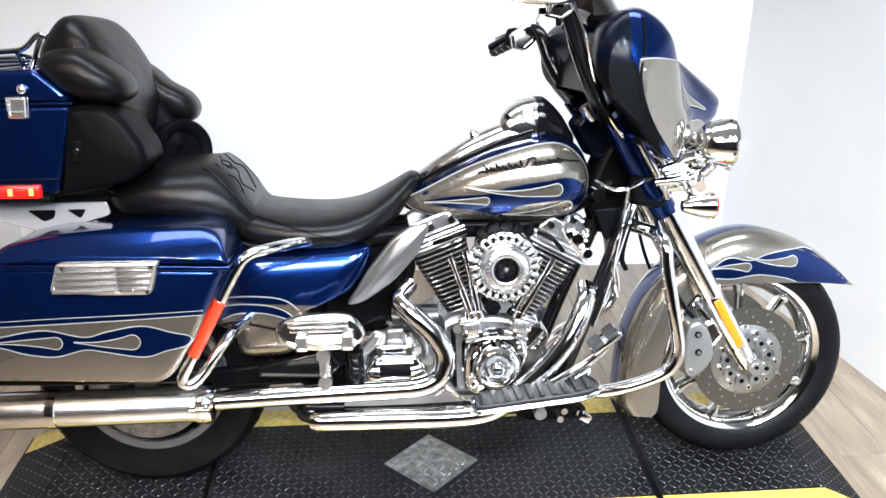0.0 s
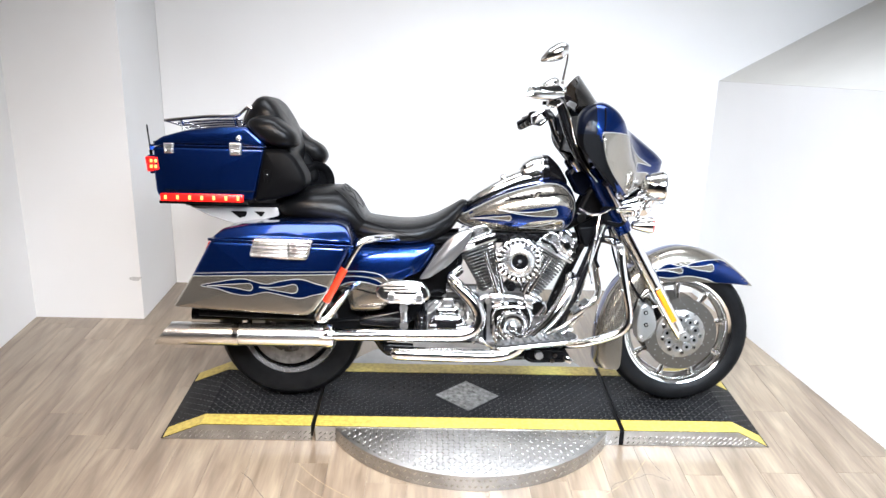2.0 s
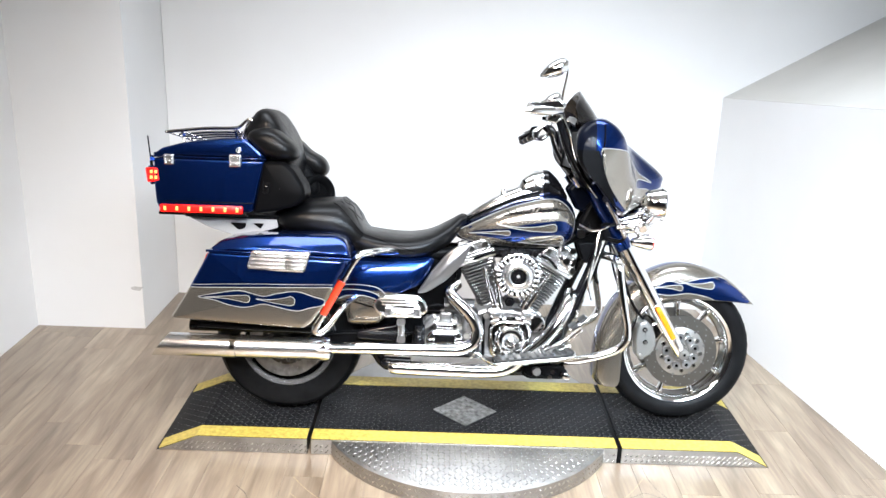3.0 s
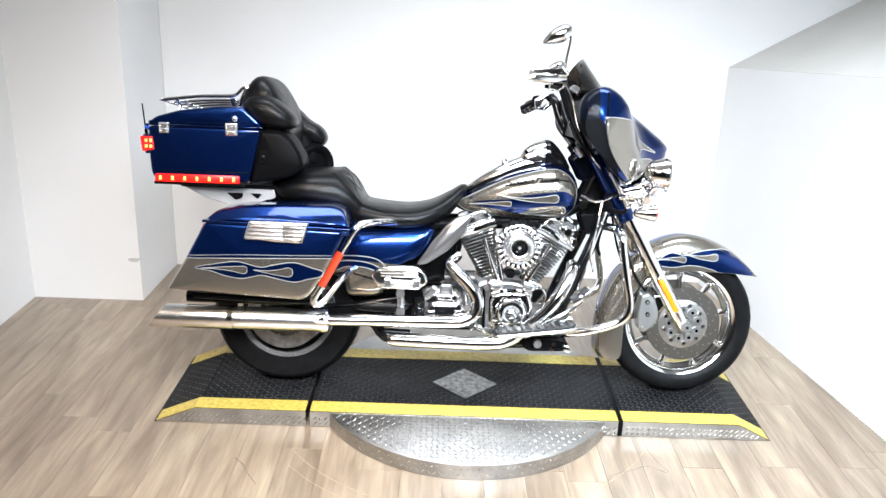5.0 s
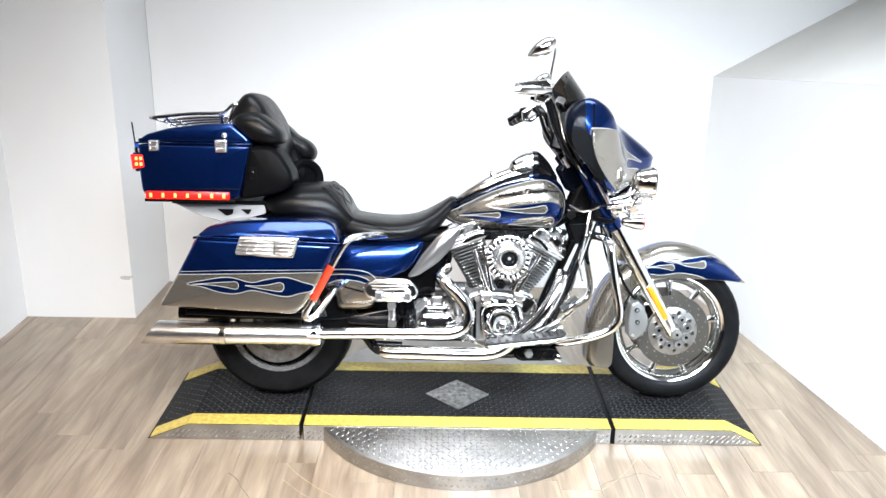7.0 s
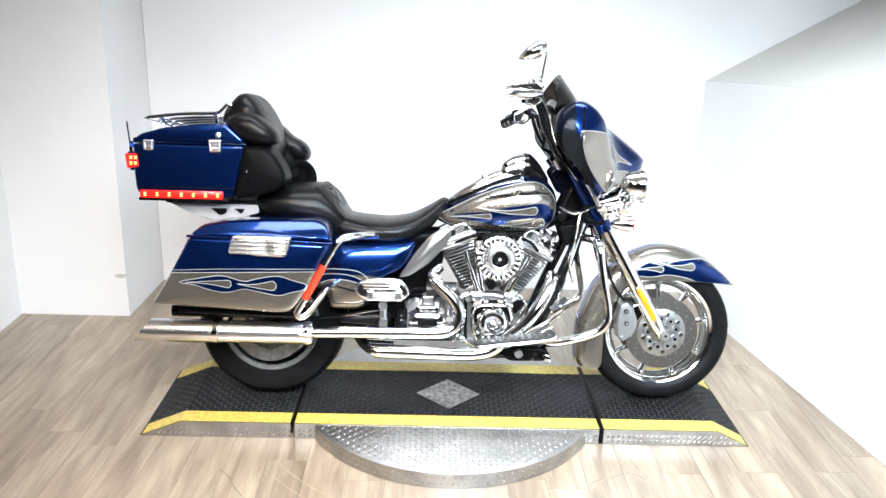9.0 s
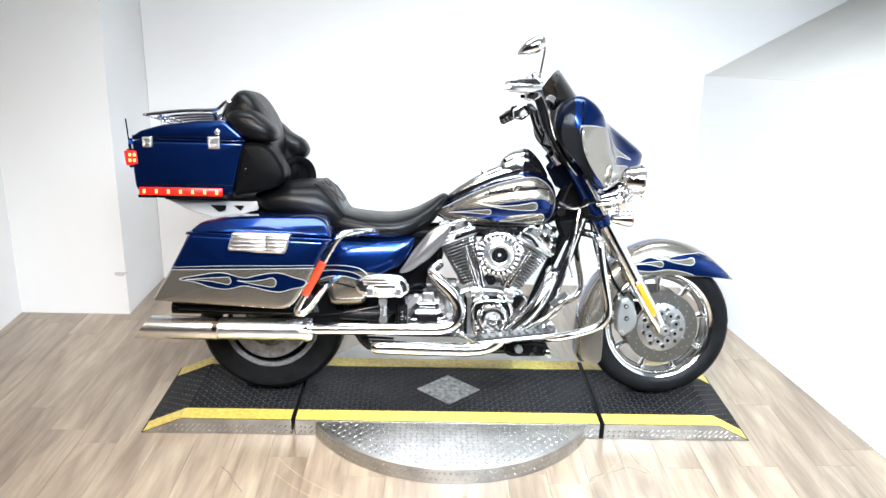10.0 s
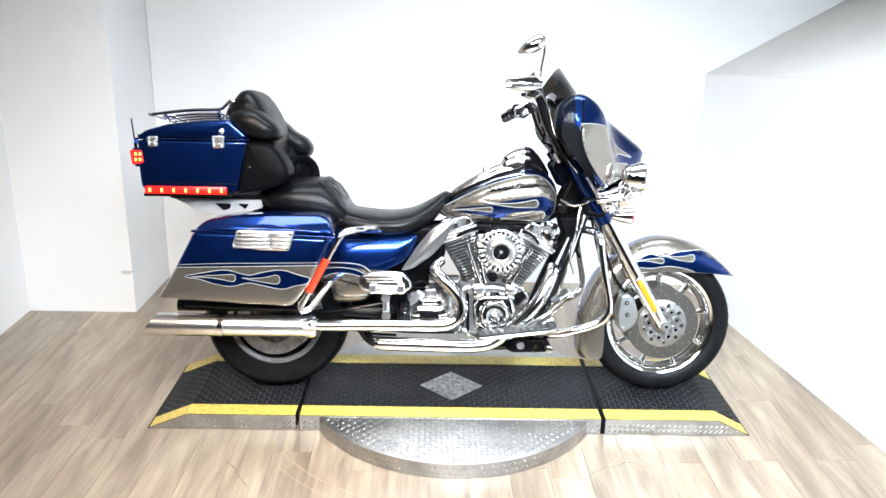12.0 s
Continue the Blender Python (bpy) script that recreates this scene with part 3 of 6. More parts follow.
def wheel(name, hub, hw, spokes, seen, k_rim=1.0):
    cx, cy, cz = hub
    top = new(name)
    top.parent = bike
    tyre = [(0.222 * k_rim, -hw * 0.78), (0.232 * k_rim, -hw * 0.9), (0.255, -hw), (0.276, -hw * 0.97), (0.292, -hw * 0.78), (0.301, -hw * 0.42), (0.305, 0)]
    part("tyre", lathe(tyre + [(r, -y) for r, y in tyre[-2::-1]], hub, "Y", 96), RUBBER, top, "black road tyre")
    # grooves of the tread, as short raised ribs between them
    v, f = [], []
    for k in range(44):
        for s in (-1, 1):
            a0 = 2 * math.pi * (k + 0.25 * (s + 1)) / 44
            base = len(v)
            for da, r, y in ((0, 0.3052, 0.10), (0.055, 0.3052, 0.10), (0.115, 0.3000, 0.5), (0.06, 0.3000, 0.5), (0.135, 0.2896, 0.82), (0.085, 0.2896, 0.82)):
                v.append((cx + (r + 0.0003) * math.cos(a0 + da), cy + s * hw * y, cz + (r + 0.0003) * math.sin(a0 + da)))
            f += [(base, base + 1, base + 2, base + 3), (base + 3, base + 2, base + 4, base + 5)]
    part("tread", made(v, f), RUBBER, top)
    e = hw * 0.8
    rim_p = [(0.214, -e + 0.012), (0.226, -e + 0.004), (0.229, -e - 0.002), (0.226, -e - 0.006), (0.219, -e - 0.004), (0.206, -e + 0.008), (0.199, -e + 0.022), (0.193, -0.012), (0.189, 0)]
    rim_p = [(r * k_rim, y) for r, y in rim_p]
    part("rim", lathe(rim_p + [(r, -y) for r, y in rim_p[-2::-1]], hub, "Y", 96, True), CHROME if seen else GLOSSBLACK, top, "chrome wheel rim" if seen else "black wheel rim")
    if not seen:
        part("rim_lip", lathe([(0.176, -e - 0.002), (0.179, -e - 0.010), (0.197, -e - 0.013), (0.203, -e - 0.006), (0.199, -e + 0.002)], hub, "Y", 96, True), BRIGHT, top, "polished rim lip")
    part("hub", lathe([(0, -0.07), (0.03, -0.07), (0.034, -0.05), (0.04, -0.04), (0.04, 0.04), (0.034, 0.05), (0.03, 0.07), (0, 0.07)], hub, "Y", 32), CHROME, top)
    for k in range(spokes):
        a = 2 * math.pi * (k + 0.3) / spokes
        m = Matrix.Translation(hub) @ Matrix.Rotation(-a, 4, "Y")
        arm = hull([(0.03, -0.016, 0.016, 0.030, 3, 0), (0.09, -0.010, 0.010, 0.022, 3, -0.012), (0.15, -0.009, 0.009, 0.020, 3, -0.018),
                    (0.185, -0.012, 0.012, 0.022, 3, -0.018), (0.204, -0.017, 0.017, 0.026, 3, -0.016)], 14, 3)
        arm.transform(m)
        part("spoke", arm, CHROME if seen else GLOSSBLACK, top)
        if seen:
            bolt = rod((0.196, -0.048, 0), (0.196, -0.034, 0), 0.006, 10)
            bolt.transform(m)
            part("spoke_bolt", bolt, CHROME, top)
    for s in (-1, 1):
        y = s * (hw + 0.022)
        disc = part("brake_disc", lathe([(0.098, -0.0025), (0.151, -0.0025), (0.152, 0), (0.151, 0.0025), (0.098, 0.0025)], (cx, cy + y, cz), "Y", 72, True), STEEL if seen else ENGINE_GREY, top,
                    "brushed steel brake disc")
        if s < 0:
            holes = []
            for k in range(42):
                a = 2 * math.pi * k / 42
                r = (0.110, 0.124, 0.139)[k % 3]
                holes.append(rod((cx + r * math.cos(a), y - 0.0031, cz + r * math.sin(a)), (cx + r * math.cos(a), y - 0.0022, cz + r * math.sin(a)), 0.0024, 8))
            tagged(part("hole_relief", join(*holes), PINSTRIPE, disc), kind="stuff")
        rotor = part("disc_carrier", lathe([(0.030, -0.006), (0.060, -0.006), (0.066, -0.004), (0.098, -0.0045), (0.101, -0.003), (0.101, 0.003), (0.03, 0.003)], (cx, cy + y, cz), "Y", 56, True),
                     CARRIER if seen else ENGINE_DARK, top, "machined aluminium disc carrier")
        if s < 0:
            for k in range(9):
                a = 2 * math.pi * (k + 0.4) / 9
                q = a + math.pi / 9
                at = lambda r, ang, h: (cx + r * math.cos(ang), y + h, cz + r * math.sin(ang))
                lobe = part("carrier_lobe", rod(at(0.060, a, -0.015), at(0.060, a, -0.004), 0.017, 16), ENGINE_GREY if seen else ENGINE_DARK, rotor)
                part("lobe_hole", rod(at(0.060, a, -0.0155), at(0.060, a, -0.010), 0.0068, 12), BLACK, lobe)
                part("carrier_bolt", rod(at(0.080, q, -0.013), at(0.080, q, -0.003), 0.0085, 8), CHROME, rotor)
                part("bolt_socket", rod(at(0.080, q, -0.0135), at(0.080, q, -0.011), 0.0036, 6), BLACK, rotor)
                part("disc_button", rod(at(0.099, a, -0.0062), at(0.099, a, -0.002), 0.0048, 10), ENGINE_GREY, rotor)
            part("carrier_hub", lathe([(0.0, -0.030), (0.022, -0.028), (0.030, -0.018), (0.036, -0.006)], (cx, cy + y, cz), "Y", 32), CHROME if seen else ENGINE_DARK, rotor)
    return top


wheel("front_wheel", FRONT_HUB, 0.064, 9, True)
wheel("rear_wheel", REAR_HUB, 0.085, 9, False, 0.87)

# ---- front end
for s in (1, -1):
    side = (lambda bm: bm) if s < 0 else flip
    leg = part("fork_slider", side(tube([(0.548, -0.112, 0.745), (0.60, -0.112, 0.655), (0.70, -0.112, 0.482), (0.78, -0.112, 0.344), (0.806, -0.112, 0.298)],
                                        [0.030, 0.031, 0.030, 0.029, 0.024], 24)), CHROME, bike, "chrome fork leg")
    part("fork_cover", side(tube([(0.405, -0.112, 0.985), (0.47, -0.112, 0.865), (0.55, -0.112, 0.728)], [0.036, 0.037, 0.034], 24)), BLUE, bike, "blue fork cover")
    part("axle_clamp", side(join(rod((0.812, -0.148, 0.304), (0.812, -0.085, 0.304), 0.021, 20), rod((0.812, -0.153, 0.304), (0.812, -0.147, 0.304), 0.012, 6))), SATIN, leg)
    part("axle_hole", side(rod((0.812, -0.1545, 0.304), (0.812, -0.152, 0.304), 0.0055, 12)), BLACK, leg)
    m = pose(0.728, -0.146, 0.432, 0, 60.0, 0)
    part("amber_reflector", side(box(0, 0, 0, 0.150, 0.008, 0.022, 0.003, m)), AMBER, leg, "amber fork reflector")
    part("reflector_base", side(box(0, 0.006, 0, 0.165, 0.010, 0.029, 0.003, m)), CHROME, leg)
    cal = part("brake_caliper", side(moulded([(0.622, 0.428), (0.652, 0.440), (0.676, 0.415), (0.694, 0.370), (0.696, 0.335), (0.678, 0.300), (0.640, 0.272), (0.618, 0.290), (0.612, 0.35)],
                                               -0.142, -0.068, 0.012, 0.010, 0.002)), CALIPER, bike, "silver painted brake caliper")
    for bx, bz in ((0.646, 0.402), (0.650, 0.352)):
        part("caliper_bolt", side(rod((bx, -0.148, bz), (bx, -0.132, bz), 0.0095, 6)), BLACK, cal)
        part("bolt_head", side(rod((bx, -0.150, bz), (bx, -0.147, bz), 0.005, 6)), SATIN, cal)
    part("bleed_nipple", side(rod((0.634, -0.150, 0.298), (0.634, -0.135, 0.298), 0.006, 8)), SATIN, cal)
    part("caliper_bracket", side(pillow([(0.68, 0.42), (0.735, 0.44), (0.745, 0.41), (0.70, 0.35), (0.685, 0.37)], -0.118, -0.095, 0.008, 0.004)), CHROME, cal)
    part("brake_line", side(tube([(0.66, -0.105, 0.42), (0.60, -0.10, 0.50), (0.56, -0.10, 0.60), (0.53, -0.09, 0.72)], 0.005, 8)), BLACK, cal)

O_ARC = [(0.478, 0.146), (0.463, 0.175), (0.463, 0.240), (0.476, 0.352), (0.526, 0.482), (0.627, 0.595), (0.746, 0.658), (0.856, 0.663), (0.980, 0.621), (1.060, 0.562), (1.104, 0.512)]
L_ARC = [(0.550, 0.142), (0.566, 0.162), (0.570, 0.225), (0.574, 0.320), (0.605, 0.420), (0.675, 0.512), (0.752, 0.523), (0.850, 0.523), (0.950, 0.521), (1.030, 0.517), (1.092, 0.511)]
sect = []
for (ox, oz), (lx, lz) in zip(spline(O_ARC, 5), spline(L_ARC, 5)):
    half = 0.088
    row = []
    for y, k in ((-1, 0.0), (-1.01, 0.3), (-0.97, 0.6), (-0.86, 0.8), (-0.66, 0.92), (-0.36, 0.985), (0, 1.0)):
        row.append((lx + (ox - lx) * k, half * y, lz + (oz - lz) * k))
    sect.append(row + [(x, -y, z) for x, y, z in row[-2::-1]])
fb = rings(sect, False, False)
for fc in fb.faces:
    fc.material_index = 1 if abs(fc.calc_center_median().y) < 0.036 else 0
thicken(fb, 0.004)
fender = part("front_fender", fb, [PEWTER, BLUE], bike, "pewter and blue front fender with flames")
ft = surface(fender)
part("flame_field", paint(ft, [(0.684, 0.560), (0.74, 0.596), (0.80, 0.588), (0.857, 0.606), (0.950, 0.618), (1.0, 0.592), (1.082, 0.520), (1.0, 0.521), (0.933, 0.526), (0.897, 0.538),
                               (0.825, 0.548), (0.755, 0.538), (0.70, 0.545)], 0.0012, 4), BLUE, fender, "blue flame")
part("flame_outline", stripe(ft, [(0.684, 0.560), (0.74, 0.596), (0.80, 0.588), (0.857, 0.606), (0.945, 0.616), (0.985, 0.606)], 0.003), PINSTRIPE, fender)
part("flame_outline", stripe(ft, [(0.70, 0.542), (0.755, 0.538), (0.825, 0.548), (0.897, 0.538), (0.933, 0.526)], 0.003), PINSTRIPE, fender)
for x0, z0, x1, z1, r, b in ((0.69, 0.566, 0.792, 0.570, 0.012, 0.004), (0.79, 0.598, 0.918, 0.583, 0.015, -0.008)):
    o = drop_shape(x0, z0, x1, z1, r, b)
    part("flame_tongue", paint(ft, o, 0.002, 3), PEWTER, fender, "pewter flame tongue")
    part("flame_outline", stripe(ft, o, 0.0028, 0.0030, 4, True), PINSTRIPE, fender)
part("fender_trim", tube([(0.578, -0.088, 0.30), (0.64, -0.088, 0.46), (0.72, -0.088, 0.52)], 0.006, 8), CHROME, fender)

# ---- fairing: closed sections across the machine
F_SECT = {
    0.0: [(0.410, 1.235), (0.470, 1.200), (0.535, 1.156), (0.630, 1.091), (0.706, 1.027), (0.697, 0.966), (0.63, 0.925), (0.56, 0.90), (0.47, 0.93), (0.42, 1.02), (0.37, 1.12), (0.375, 1.205)],
    0.07: [(0.412, 1.238), (0.472, 1.203), (0.532, 1.156), (0.612, 1.088), (0.682, 1.020), (0.676, 0.966), (0.620, 0.918), (0.55, 0.89), (0.47, 0.92), (0.41, 1.01), (0.358, 1.11), (0.362, 1.207)],
    0.125: [(0.408, 1.241), (0.468, 1.208), (0.518, 1.158), (0.570, 1.086), (0.618, 1.016), (0.622, 0.960), (0.590, 0.908), (0.54, 0.882), (0.47, 0.915), (0.405, 1.005), (0.345, 1.10), (0.346, 1.204)],
    0.18: [(0.400, 1.242), (0.458, 1.214), (0.504, 1.162), (0.536, 1.095), (0.564, 1.022), (0.576, 0.955), (0.560, 0.905), (0.525, 0.876), (0.47, 0.91), (0.40, 1.0), (0.335, 1.09), (0.333, 1.198)],
    0.28: [(0.382, 1.238), (0.440, 1.220), (0.484, 1.172), (0.503, 1.102), (0.513, 1.02), (0.517, 0.95), (0.511, 0.902), (0.490, 0.886), (0.452, 0.92), (0.383, 1.0), (0.315, 1.08), (0.308, 1.188)],
    0.33: [(0.360, 1.222), (0.416, 1.206), (0.454, 1.158), (0.463, 1.088), (0.463, 1.015), (0.460, 0.955), (0.463, 0.925), (0.450, 0.915), (0.418, 0.945), (0.363, 1.01), (0.305, 1.080), (0.305, 1.172)],
    0.36: [(0.345, 1.165), (0.368, 1.156), (0.392, 1.124), (0.405, 1.075), (0.410, 1.03), (0.408, 1.000), (0.402, 0.985), (0.394, 0.980), (0.378, 0.995), (0.345, 1.03), (0.318, 1.080), (0.322, 1.142)],
}
for y, o in F_SECT.items():
    (xa, za), (xb, zb) = o[4], o[5]
    o.insert(5, ((xa + xb) / 2 + 0.008, (za + zb) / 2))
ys = sorted(F_SECT)
keys = [(-y, F_SECT[y]) for y in ys[:0:-1]] + [(y, F_SECT[y]) for y in ys]
table = spline([[y] + [c for p in s for c in p] for y, s in keys], 4)
sect = []
for row in table:
    y, flat = row[0], row[1:]
    o = spline([(flat[2 * i], flat[2 * i + 1]) for i in range(13)], 4, True)
    sect.append([(p[0], y, p[1]) for p in o])
shell = rings(sect)
for o, n in (((0.420, 0, 1.005), (0.93, 0, 0.37)), ((0.4, 0, 1.118), (0, 0, 1)), ((0.366, 0, 1.066), (1, 0, 0))):
    bmesh.ops.bisect_plane(shell, geom=shell.verts[:] + shell.edges[:] + shell.faces[:], plane_co=o, plane_no=n)
for fc in shell.faces:
    q = fc.calc_center_median()
    fc.material_index = 1 if q.z < 1.118 and (q.x - 0.420) * 0.93 + (q.z - 1.005) * 0.37 < 0 else 2 if q.x < 0.366 else 0
fairing = part("fairing", shell, [BLUE, BLACK, NAVY], bike, "blue batwing fairing with pewter flames")
fr = surface(fairing)
FF = [(0.386, 1.124), (0.425, 1.126), (0.470, 1.122), (0.502, 1.112), (0.535, 1.075), (0.572, 1.034), (0.636, 0.997), (0.594, 1.006), (0.566, 1.009), (0.550, 0.994), (0.556, 0.977), (0.580, 0.974), (0.612, 0.972),
      (0.640, 0.958), (0.605, 0.922), (0.575, 0.898), (0.535, 0.874), (0.505, 0.892), (0.463, 0.935), (0.418, 1.00), (0.394, 1.06)]
part("pewter_field", paint(fr, FF, 0.0014, 5, 0.010), PEWTER, fairing, "pewter flame field")
part("flame_outline", stripe(fr, FF[:14], 0.0034), PINSTRIPE, fairing)
part("fairing_seam", stripe(fr, [(0.398, 1.215), (0.396, 1.15), (0.390, 1.08), (0.414, 1.0), (0.458, 0.93)], 0.006, 0.0015), BLACK, fairing)
shield = []
for k in range(17):
    y = -0.205 + 0.41 * k / 16
    b = (abs(y) / 0.205) ** 2
    shield.append([(0.448 - 0.130 * b, y, 1.222 - 0.008 * b), (0.402 - 0.085 * b, y, 1.285 - 0.040 * b), (0.350 - 0.042 * b, y, 1.354 - 0.080 * b)])
part("windshield", thicken(rings(shield, False, False), 0.005), SMOKE, fairing, "low smoked windshield")
part("gauge_panel", pillow([(0.352, 1.03), (0.372, 1.19), (0.34, 1.20), (0.312, 1.04)], -0.19, 0.19, 0.01, 0.01), BLACK, fairing)
part("gauge_hood", tube([(0.335, -0.14, 1.215), (0.325, 0, 1.235), (0.335, 0.14, 1.215)], 0.018, 12), GLOSSBLACK, fairing)

lamp = part("headlamp", lathe([(0.0, -0.10), (0.05, -0.095), (0.076, -0.05), (0.082, 0.0), (0.085, 0.012), (0.082, 0.022), (0.074, 0.026)], (0.655, 0, 0.905), "X", 48), CHROME, bike,
            "chrome headlamp shell")
part("lens", lathe([(0.075, 0.020), (0.055, 0.034), (0.03, 0.042), (0, 0.045)], (0.655, 0, 0.905), "X", 40), GLASS, lamp)
part("reflector_bowl", lathe([(0.074, 0.018), (0.05, -0.02), (0.02, -0.05), (0, -0.055)], (0.655, 0, 0.905), "X", 40), CHROME, lamp)
for s in (1, -1):
    side = (lambda bm: bm) if s < 0 else flip
    spot = part("passing_lamp", side(lathe([(0.0, -0.050), (0.022, -0.047), (0.040, -0.036), (0.051, -0.016), (0.055, 0.006), (0.058, 0.010), (0.0595, 0.030), (0.058, 0.036), (0.051, 0.038)], (0.628, -0.226, 0.923), "X", 40)), CHROME, bike, "chrome passing lamp beside the headlamp")
    part("lens", side(lathe([(0.052, 0.034), (0.04, 0.040), (0.02, 0.044), (0, 0.045)], (0.628, -0.226, 0.923), "X", 32)), GLASS, spot)
    part("reflector_bowl", side(lathe([(0.051, 0.033), (0.035, 0.005), (0.012, -0.02), (0, -0.022)], (0.628, -0.226, 0.923), "X", 32)), CHROME, spot)
    part("rim_clamp", side(box(0.662, -0.226, 0.861, 0.016, 0.018, 0.014, 0.003)), BRIGHT, spot)
    part("lamp_mount", side(tube([(0.625, -0.222, 0.872), (0.612, -0.205, 0.850), (0.603, -0.19, 0.836)], 0.012, 12)), CHROME, spot)
    for a in (0.5, 2.0, 3.5, 5.0):
        part("rim_screw", side(rod((0.650, -0.226 + 0.057 * math.cos(a), 0.923 + 0.057 * math.sin(a)), (0.650, -0.226 + 0.062 * math.cos(a), 0.923 + 0.062 * math.sin(a)), 0.004, 8)), ENGINE_DARK, spot)
part("lamp_bar", tube([(0.585, -0.25, 0.82), (0.60, -0.20, 0.835), (0.61, -0.1, 0.835), (0.61, 0.1, 0.835), (0.60, 0.20, 0.835), (0.585, 0.25, 0.82)], 0.014, 14), CHROME, bike, "chrome lamp bar")
part("lamp_panel", pillow([(0.50, 0.86), (0.60, 0.885), (0.66, 0.845), (0.62, 0.80), (0.53, 0.79)], -0.17, 0.17, 0.015, 0.015), CHROME, bike)
part("lower_yoke", pillow([(0.44, 0.83), (0.53, 0.85), (0.56, 0.79), (0.53, 0.745), (0.45, 0.76)], -0.155, 0.155, 0.02, 0.02), BLACK, bike)
for s in (1, -1):
    side = (lambda bm: bm) if s < 0 else flip
    t = part("turn_signal", side(lathe([(0, -0.05), (0.014, -0.046), (0.024, -0.02), (0.031, 0.005), (0.034, 0.022), (0.034, 0.03)], (0.590, -0.245, 0.772), "X", 28)), CHROME, bike,
             "chrome bullet turn signal")
    part("lens", side(lathe([(0.033, 0.028), (0.028, 0.036), (0, 0.040)], (0.590, -0.245, 0.772), "X", 24)), REDREF, t, "red-amber lens")
    part("signal_stem", side(tube([(0.575, -0.235, 0.785), (0.575, -0.20, 0.80), (0.585, -0.15, 0.815)], 0.010, 10)), CHROME, t)
part("wind_deflector", tube([(0.450, -0.165, 0.930), (0.495, -0.165, 0.855), (0.538, -0.162, 0.778)], [0.009, 0.010, 0.009], 12), CHROME, bike, "chrome strut beside the fork")
part("fairing_brace", rod((0.480, -0.158, 0.927), (0.536, -0.158, 0.846), 0.006, 10), CHROME, bike)
part("lamp_bar_end", tube([(0.500, -0.17, 0.820), (0.575, -0.19, 0.832), (0.640, -0.16, 0.846), (0.680, -0.08, 0.842)], 0.012, 12), CHROME, bike)
part("strut_knob", rod((0.449, -0.182, 0.930), (0.449, -0.15, 0.930), 0.015, 16), CHROME, bike)

# ---- handlebar and controls
part("handlebar", join(tube([(0.40, -0.07, 0.96), (0.365, -0.14, 0.99), (0.315, -0.24, 1.05), (0.262, -0.30, 1.145), (0.236, -0.315, 1.225), (0.215, -0.335, 1.252), (0.175, -0.38, 1.256), (0.12, -0.43, 1.256)],
                            [0.020, 0.020, 0.020, 0.019, 0.019, 0.018, 0.012, 0.010], 16),
                       tube([(0.42, 0.05, 0.95), (0.40, 0.15, 0.985), (0.355, 0.22, 1.04), (0.31, 0.25, 1.115), (0.285, 0.27, 1.19), (0.262, 0.31, 1.205), (0.22, 0.36, 1.19), (0.16, 0.42, 1.155)],
                            [0.020, 0.020, 0.020, 0.019, 0.019, 0.018, 0.014, 0.014], 16)), GLOSSBLACK, bike, "tall gloss black handlebar")
rg = part("right_grip", rod((0.185, -0.37, 1.262), (0.104, -0.430, 1.262), 0.0165, 20), CHROME, bike, "chrome grip with rubber bands")
for k in range(4):
    t = 0.2 + 0.2 * k
    c = np.array((0.185 - 0.081 * t, -0.37 - 0.060 * t, 1.262))
    part("grip_band", rod(c, c + np.array((-0.008, -0.007, 0)), 0.0192, 16), RUBBERPAD, rg)
lg = part("left_grip", rod((0.25, 0.335, 1.19), (0.165, 0.43, 1.145), 0.0175, 20), CHROME, bike, "chrome grip with rubber bands")
for k in range(4):
    t = 0.3 + 0.18 * k
    c = np.array((0.25 - 0.085 * t, 0.335 + 0.095 * t, 1.19 - 0.045 * t))
    part("grip_band", rod(c, c + np.array((-0.010, 0.011, -0.005)), 0.0195, 16), RUBBERPAD, lg)
part("brake_lever", hull([(0.080, 1.244, 1.254, 0.006, 2, -0.46), (0.105, 1.238, 1.266, 0.010, 2, -0.455), (0.15, 1.236, 1.270, 0.012, 2, -0.44), (0.20, 1.238, 1.268, 0.012, 2, -0.41), (0.235, 1.244, 1.264, 0.01, 2, -0.37)], 14), CHROME, bike,
     "chrome brake lever")
ms = part("master_cylinder", pillow([(0.10, 1.268), (0.105, 1.285), (0.17, 1.292), (0.215, 1.296), (0.238, 1.28), (0.235, 1.262), (0.18, 1.262)], -0.42, -0.345, 0.008, 0.008), CHROME, bike, "chrome fluid reservoir")
part("cap_screw", rod((0.20, -0.385, 1.29), (0.20, -0.385, 1.305), 0.008, 10), CHROME, ms)
part("switch_housing", pillow([(0.175, 1.218), (0.18, 1.25), (0.225, 1.255), (0.232, 1.225), (0.21, 1.21)], -0.375, -0.325, 0.006, 0.006), CHROME, bike)
part("switch_button", join(box(0.168, -0.35, 1.228, 0.014, 0.02, 0.014, 0.003), box(0.20, -0.378, 1.238, 0.018, 0.006, 0.010, 0.002)), BLACK, bike)
part("clutch_bracket", pillow([(0.205, 1.155), (0.20, 1.195), (0.25, 1.225), (0.285, 1.215), (0.275, 1.17), (0.245, 1.145)], 0.29, 0.345, 0.008, 0.01), CHROME, bike)
part("left_switch", pillow([(0.19, 1.16), (0.20, 1.21), (0.225, 1.215), (0.225, 1.165)], 0.33, 0.37, 0.006, 0.008), BLACK, bike)
part("clutch_lever", tube([(0.26, 0.30, 1.21), (0.22, 0.36, 1.205), (0.175, 0.43, 1.185)], [0.008, 0.007, 0.005], 10), CHROME, bike)
